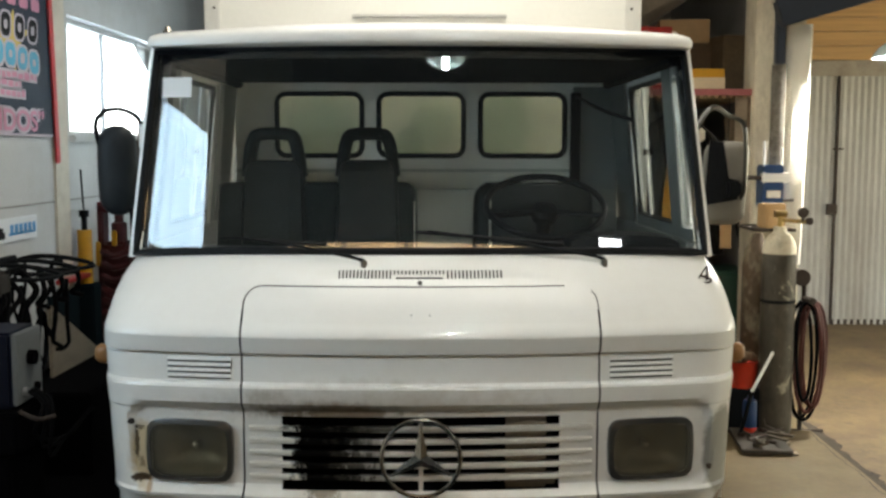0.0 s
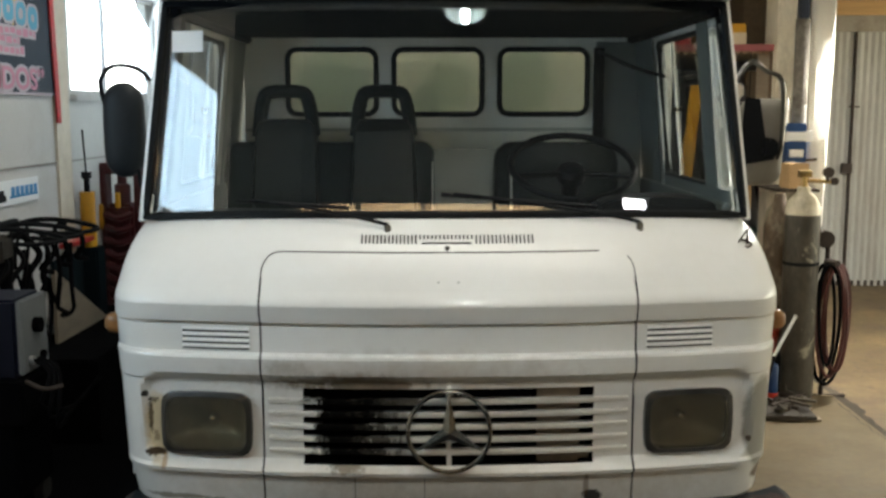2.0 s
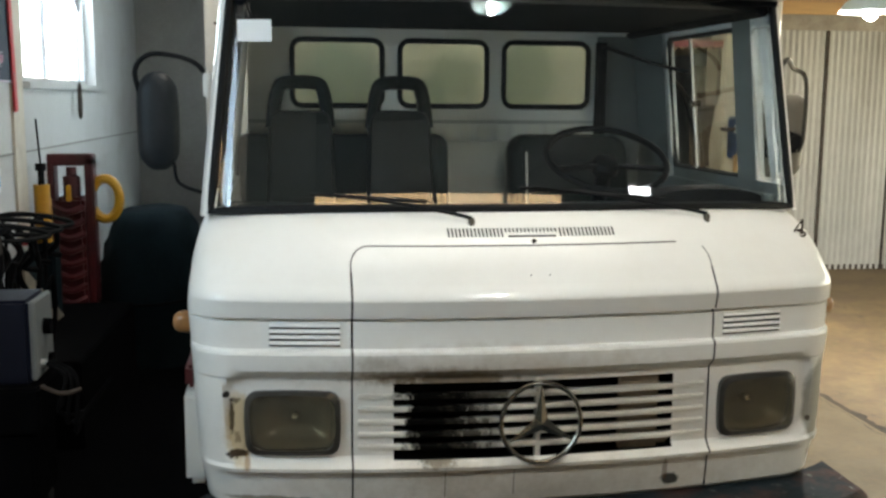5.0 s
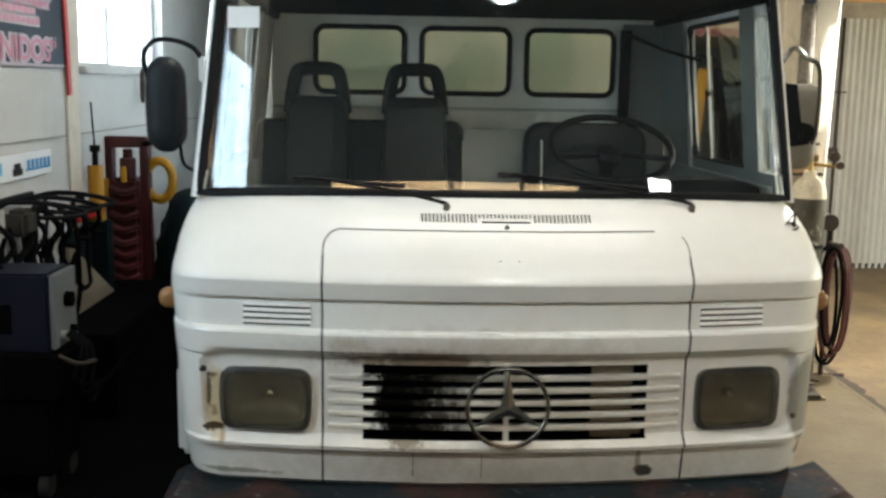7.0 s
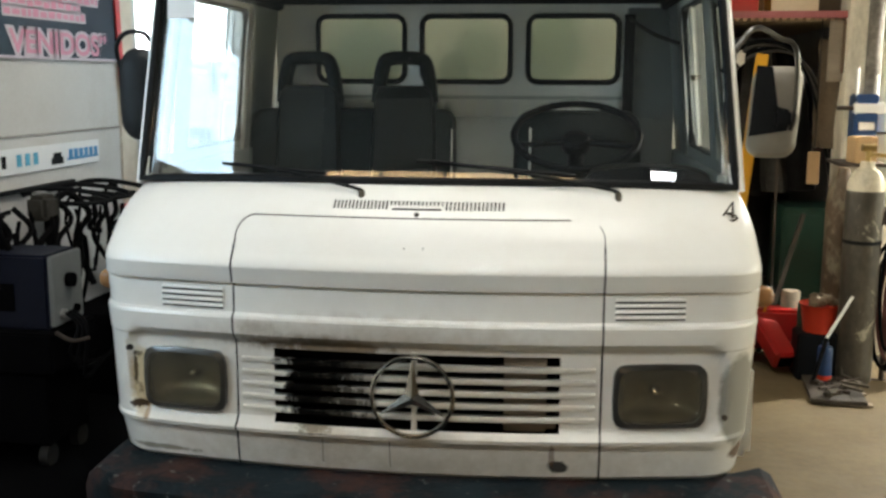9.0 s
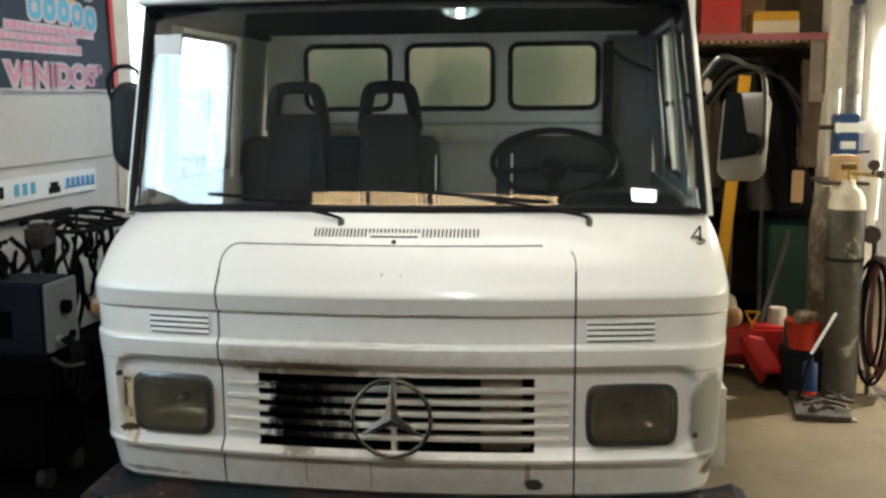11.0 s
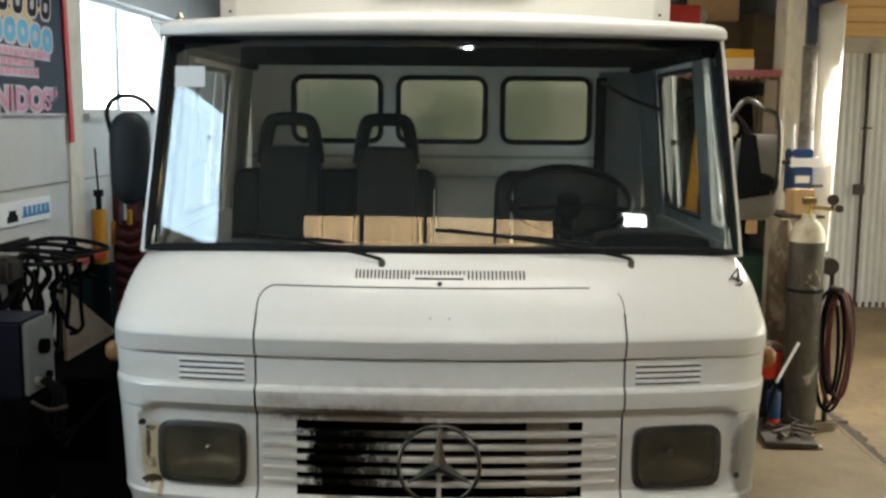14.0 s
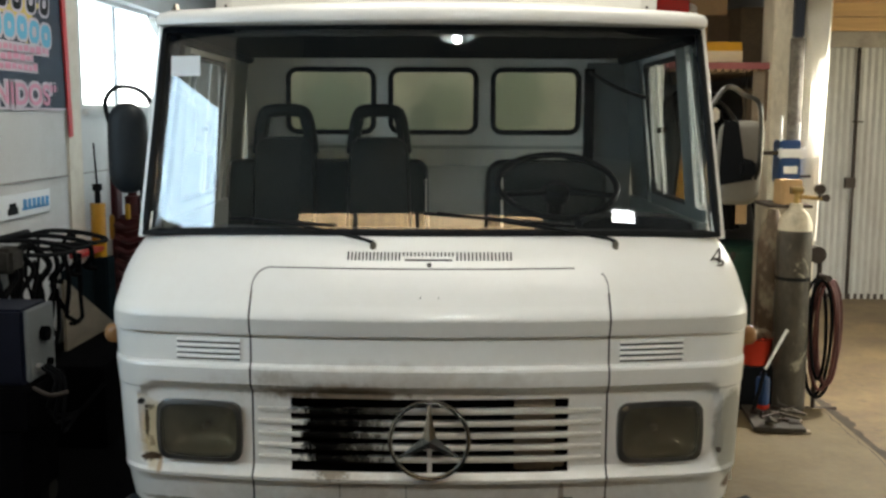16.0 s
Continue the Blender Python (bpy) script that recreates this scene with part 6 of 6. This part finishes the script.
tb = thing("leaning_board", (-2.155, 5.7, 0), "triangular beige board leaning at the wall", "board")
bm = bmesh.new()
pr = [(0.02, 0.15, 0.84), (0.02, 0.89, 0.44), (0.02, 0.15, 0.44)]
loft(bm, [[(p[0] + d, p[1], p[2]) for p in pr] for d in (0, 0.02)])
part("board", bm, M_PLANK, tb)
# added block, its colour fills the shaded foot of the wall
part("base_block", boxes((-0.1, 0.37, -0.2, 1.25, 0.0, 0.44)), M_SHADEBLACK, tb, bevel=0.01)
lp = thing("teal_sheet", (-2.235, 6.45, 0.44), "dark teal sheet standing behind a beige board", "sheet")
part("sheet", boxes((-0.03, 0.0, -0.30, 0.28, 0, 0.40)), M_TEAL, lp, bevel=0.006)

# yellow ram, red press with ribs, yellow coil, dark tarpaulin
ram = thing("hydraulic_ram", (-2.215, 6.63, 0), "yellow hydraulic ram standing at the wall", "ram")
part("ram_body", rod(bmesh.new(), (0, 0, 0.86), (0, 0, 1.19), 0.045, seg=18), M_YELLOW, ram)
bm = bmesh.new()
rod(bm, (0, 0, 1.19), (0, 0, 1.29), 0.018)
rod(bm, (0, 0, 1.27), (0, 0, 1.31), 0.03)
part("ram_neck", bm, M_BLACK, ram)
part("ram_hose", tube(bmesh.new(), curve_points(((0, 0, 1.3), (-0.01, 0.01, 1.42), (-0.02, 0.02, 1.56)), 6), 0.006, 6), M_HOSEB, ram)
part("ram_stand", boxes((-0.07, 0.07, -0.07, 0.07, 0.0, 0.86)), M_TEAL, ram, bevel=0.01)
part("red_arm", boxes((-0.02, 0.04, -0.42, 0.02, 0.90, 0.93)), M_RED, ram, bevel=0.005)
pr = thing("shop_press", (-2.12, 7.10, 0), "dark red steel workshop press frame with ribs", "press")
part("press_frame", boxes((-0.20, -0.13, -0.06, 0.06, 0, 1.32), (0.05, 0.10, -0.06, 0.06, 0, 1.32), (-0.20, 0.10, -0.06, 0.06, 1.27, 1.34), (-0.21, 0.22, -0.18, 0.25, 0, 0.06)), M_DARKRED, pr, bevel=0.008)
part("press_core", boxes((-0.12, 0.05, -0.10, 0.08, 0.1, 1.08)), M_DARKRED, pr, bevel=0.02)
for k in range(10):
    bm = bmesh.new()
    tube(bm, curve_points(((-0.12, -0.11, 0.30 + 0.08 * k), (-0.03, -0.15, 0.275 + 0.08 * k), (0.05, -0.11, 0.30 + 0.08 * k)), 5), 0.022, 6)
    part("rib", bm, M_DARKRED, pr)
part("bottle_jack", lathe(bmesh.new(), ((0.05, 1.08), (0.05, 1.2), (0.03, 1.21), (0.03, 1.26)), (-0.03, -0.03, 0)), M_DARKRED, pr)
part("yellow_tag", boxes((-0.04, -0.01, -0.16, -0.13, 1.06, 1.16)), M_YELLOW, pr, bevel=0.006)
part("yellow_tag", boxes((-0.18, -0.14, -0.1, -0.07, 0.92, 1.08)), M_YELLOW, pr, bevel=0.006)
yc = thing("yellow_strap", (-1.965, 7.16, 1.06), "yellow strap coil hung on the press", "strap")
bm = bmesh.new()
tube(bm, [(0.085 * math.cos(a), -0.04, 0.125 * math.sin(a)) for a in [math.radians(150 - 300 * k / 20) for k in range(21)]], 0.030, 8)
part("strap_coil", bm, M_YELLOW, yc)
tp = thing("dark_tarpaulin", (-1.75, 7.6, 0), "dark teal tarpaulin over a heap at the wall", "tarpaulin")
bm = bmesh.new()
rings = []
for k in range(10):
    f = k / 9
    r = 0.52 * (1 - 0.55 * f ** 1.5)
    rings.append([(r * 0.75 * math.cos(a) * (1 + 0.08 * math.sin(7 * a + 2 * k)), r * 1.3 * math.sin(a) * (1 + 0.06 * math.sin(5 * a)), 0.95 * math.sin(f * math.pi / 2)) for a in [i * math.tau / 28 for i in range(28)]])
loft(bm, rings)
part("tarpaulin", bm, M_TEAL, tp, angle=70)
part("lashing", tube(bmesh.new(), [(0.40 * math.cos(a), 0.69 * math.sin(a), 0.42) for a in [i * math.tau / 28 for i in range(28)]], 0.010, 6, True), M_HOSEB, tp)
hk = thing("wall_hook", (WALL_X + 0.05, 7.78, 1.55), "black hook and cord hanging below the window", "hook")
bm = bmesh.new()
tube(bm, curve_points(((0, 0, 0.9), (0.0, 0, 0.5), (0, 0, 0.22)), 4), 0.004, 6)
tube(bm, curve_points(((0, 0, 0.22), (0, 0.02, 0.10), (0, 0.0, 0.0), (0, -0.03, 0.05), (0, -0.02, 0.2)), 5), 0.012, 6)
part("hook", bm, M_IRON, hk)

# ---- lamps ----
for k, (x, y, z, pw) in enumerate(((0.285, 1.8, 2.772, 4.2), (2.86, 6.86, 2.255, 29.0))):
    lp = thing("pendant_lamp", (x, y, z), "white enamel pendant lamp with a bright tube", "lamp", "pendant lamps")
    part("reflector", lathe(bmesh.new(), ((0.03, 0.125), (0.08, 0.115), (0.155, 0.065), (0.200, 0.0), (0.195, -0.001), (0.150, 0.060), (0.075, 0.107), (0.03, 0.115)), seg=32), M_REFLECTOR, lp, angle=50)
    part("tube_lamp", lathe(bmesh.new(), ((0.02, 0.10), (0.036, 0.09), (0.040, 0.04), (0.036, -0.03), (0.01, -0.05)), seg=16), M_BULB, lp, angle=60)
    part("cord", rod(bmesh.new(), (0, 0, 0.12), (0, 0, H - z), 0.006, seg=6), M_BLACK, lp)
    disc_lamp("pendant_light", (x, y, z - 0.052), pw, (1.0, 0.95, 0.86), 0.07)
# unseen opaque covers added above the two ceiling holes; they block the sun
for y0, y1 in ((2.65, 3.95), (4.35, 5.25)):
    tagged(part("skylight_pane", boxes((-1.05, 1.65, y0, y1, H + 0.2, H + 0.22), (-1.05, 1.65, y0, y0 + 0.03, H + 0.15, H + 0.2), (-1.05, 1.65, y1 - 0.03, y1, H + 0.15, H + 0.2), (-1.05, -1.02, y0 + 0.03, y1 - 0.03, H + 0.15, H + 0.2), (1.62, 1.65, y0 + 0.03, y1 - 0.03, H + 0.15, H + 0.2)), M_WHITEPL, smooth=False), "unseen white cover added over a ceiling hole to keep the sun out", "skylight", kind="structure")
# added lamps in the holes: one brightens the box front, one the nose
area_lamp("added_light_over_box", look((0.3, 4.8, H + 0.1), (0.3, 4.8, 0)), 2.4, 0.75, 18.0, (1.0, 0.95, 0.82))
area_lamp("added_light_over_nose", look((0.3, 3.3, H + 0.1), (0.3, 3.3, 0)), 2.6, 1.2, 13, (1.0, 0.95, 0.84))
area_lamp("daylight_opening", look((8.15, 5.3, 1.7), (3, 5.3, 1.4)), 8.2, 2.3, 76, (1.0, 0.89, 0.60))
area_lamp("daylight_small_opening", look((7.25, REAR_Y - 0.18, 3.09), (7.25, 0, 3.0)), 1.2, 0.22, 5.0, (0.95, 0.98, 1.0))
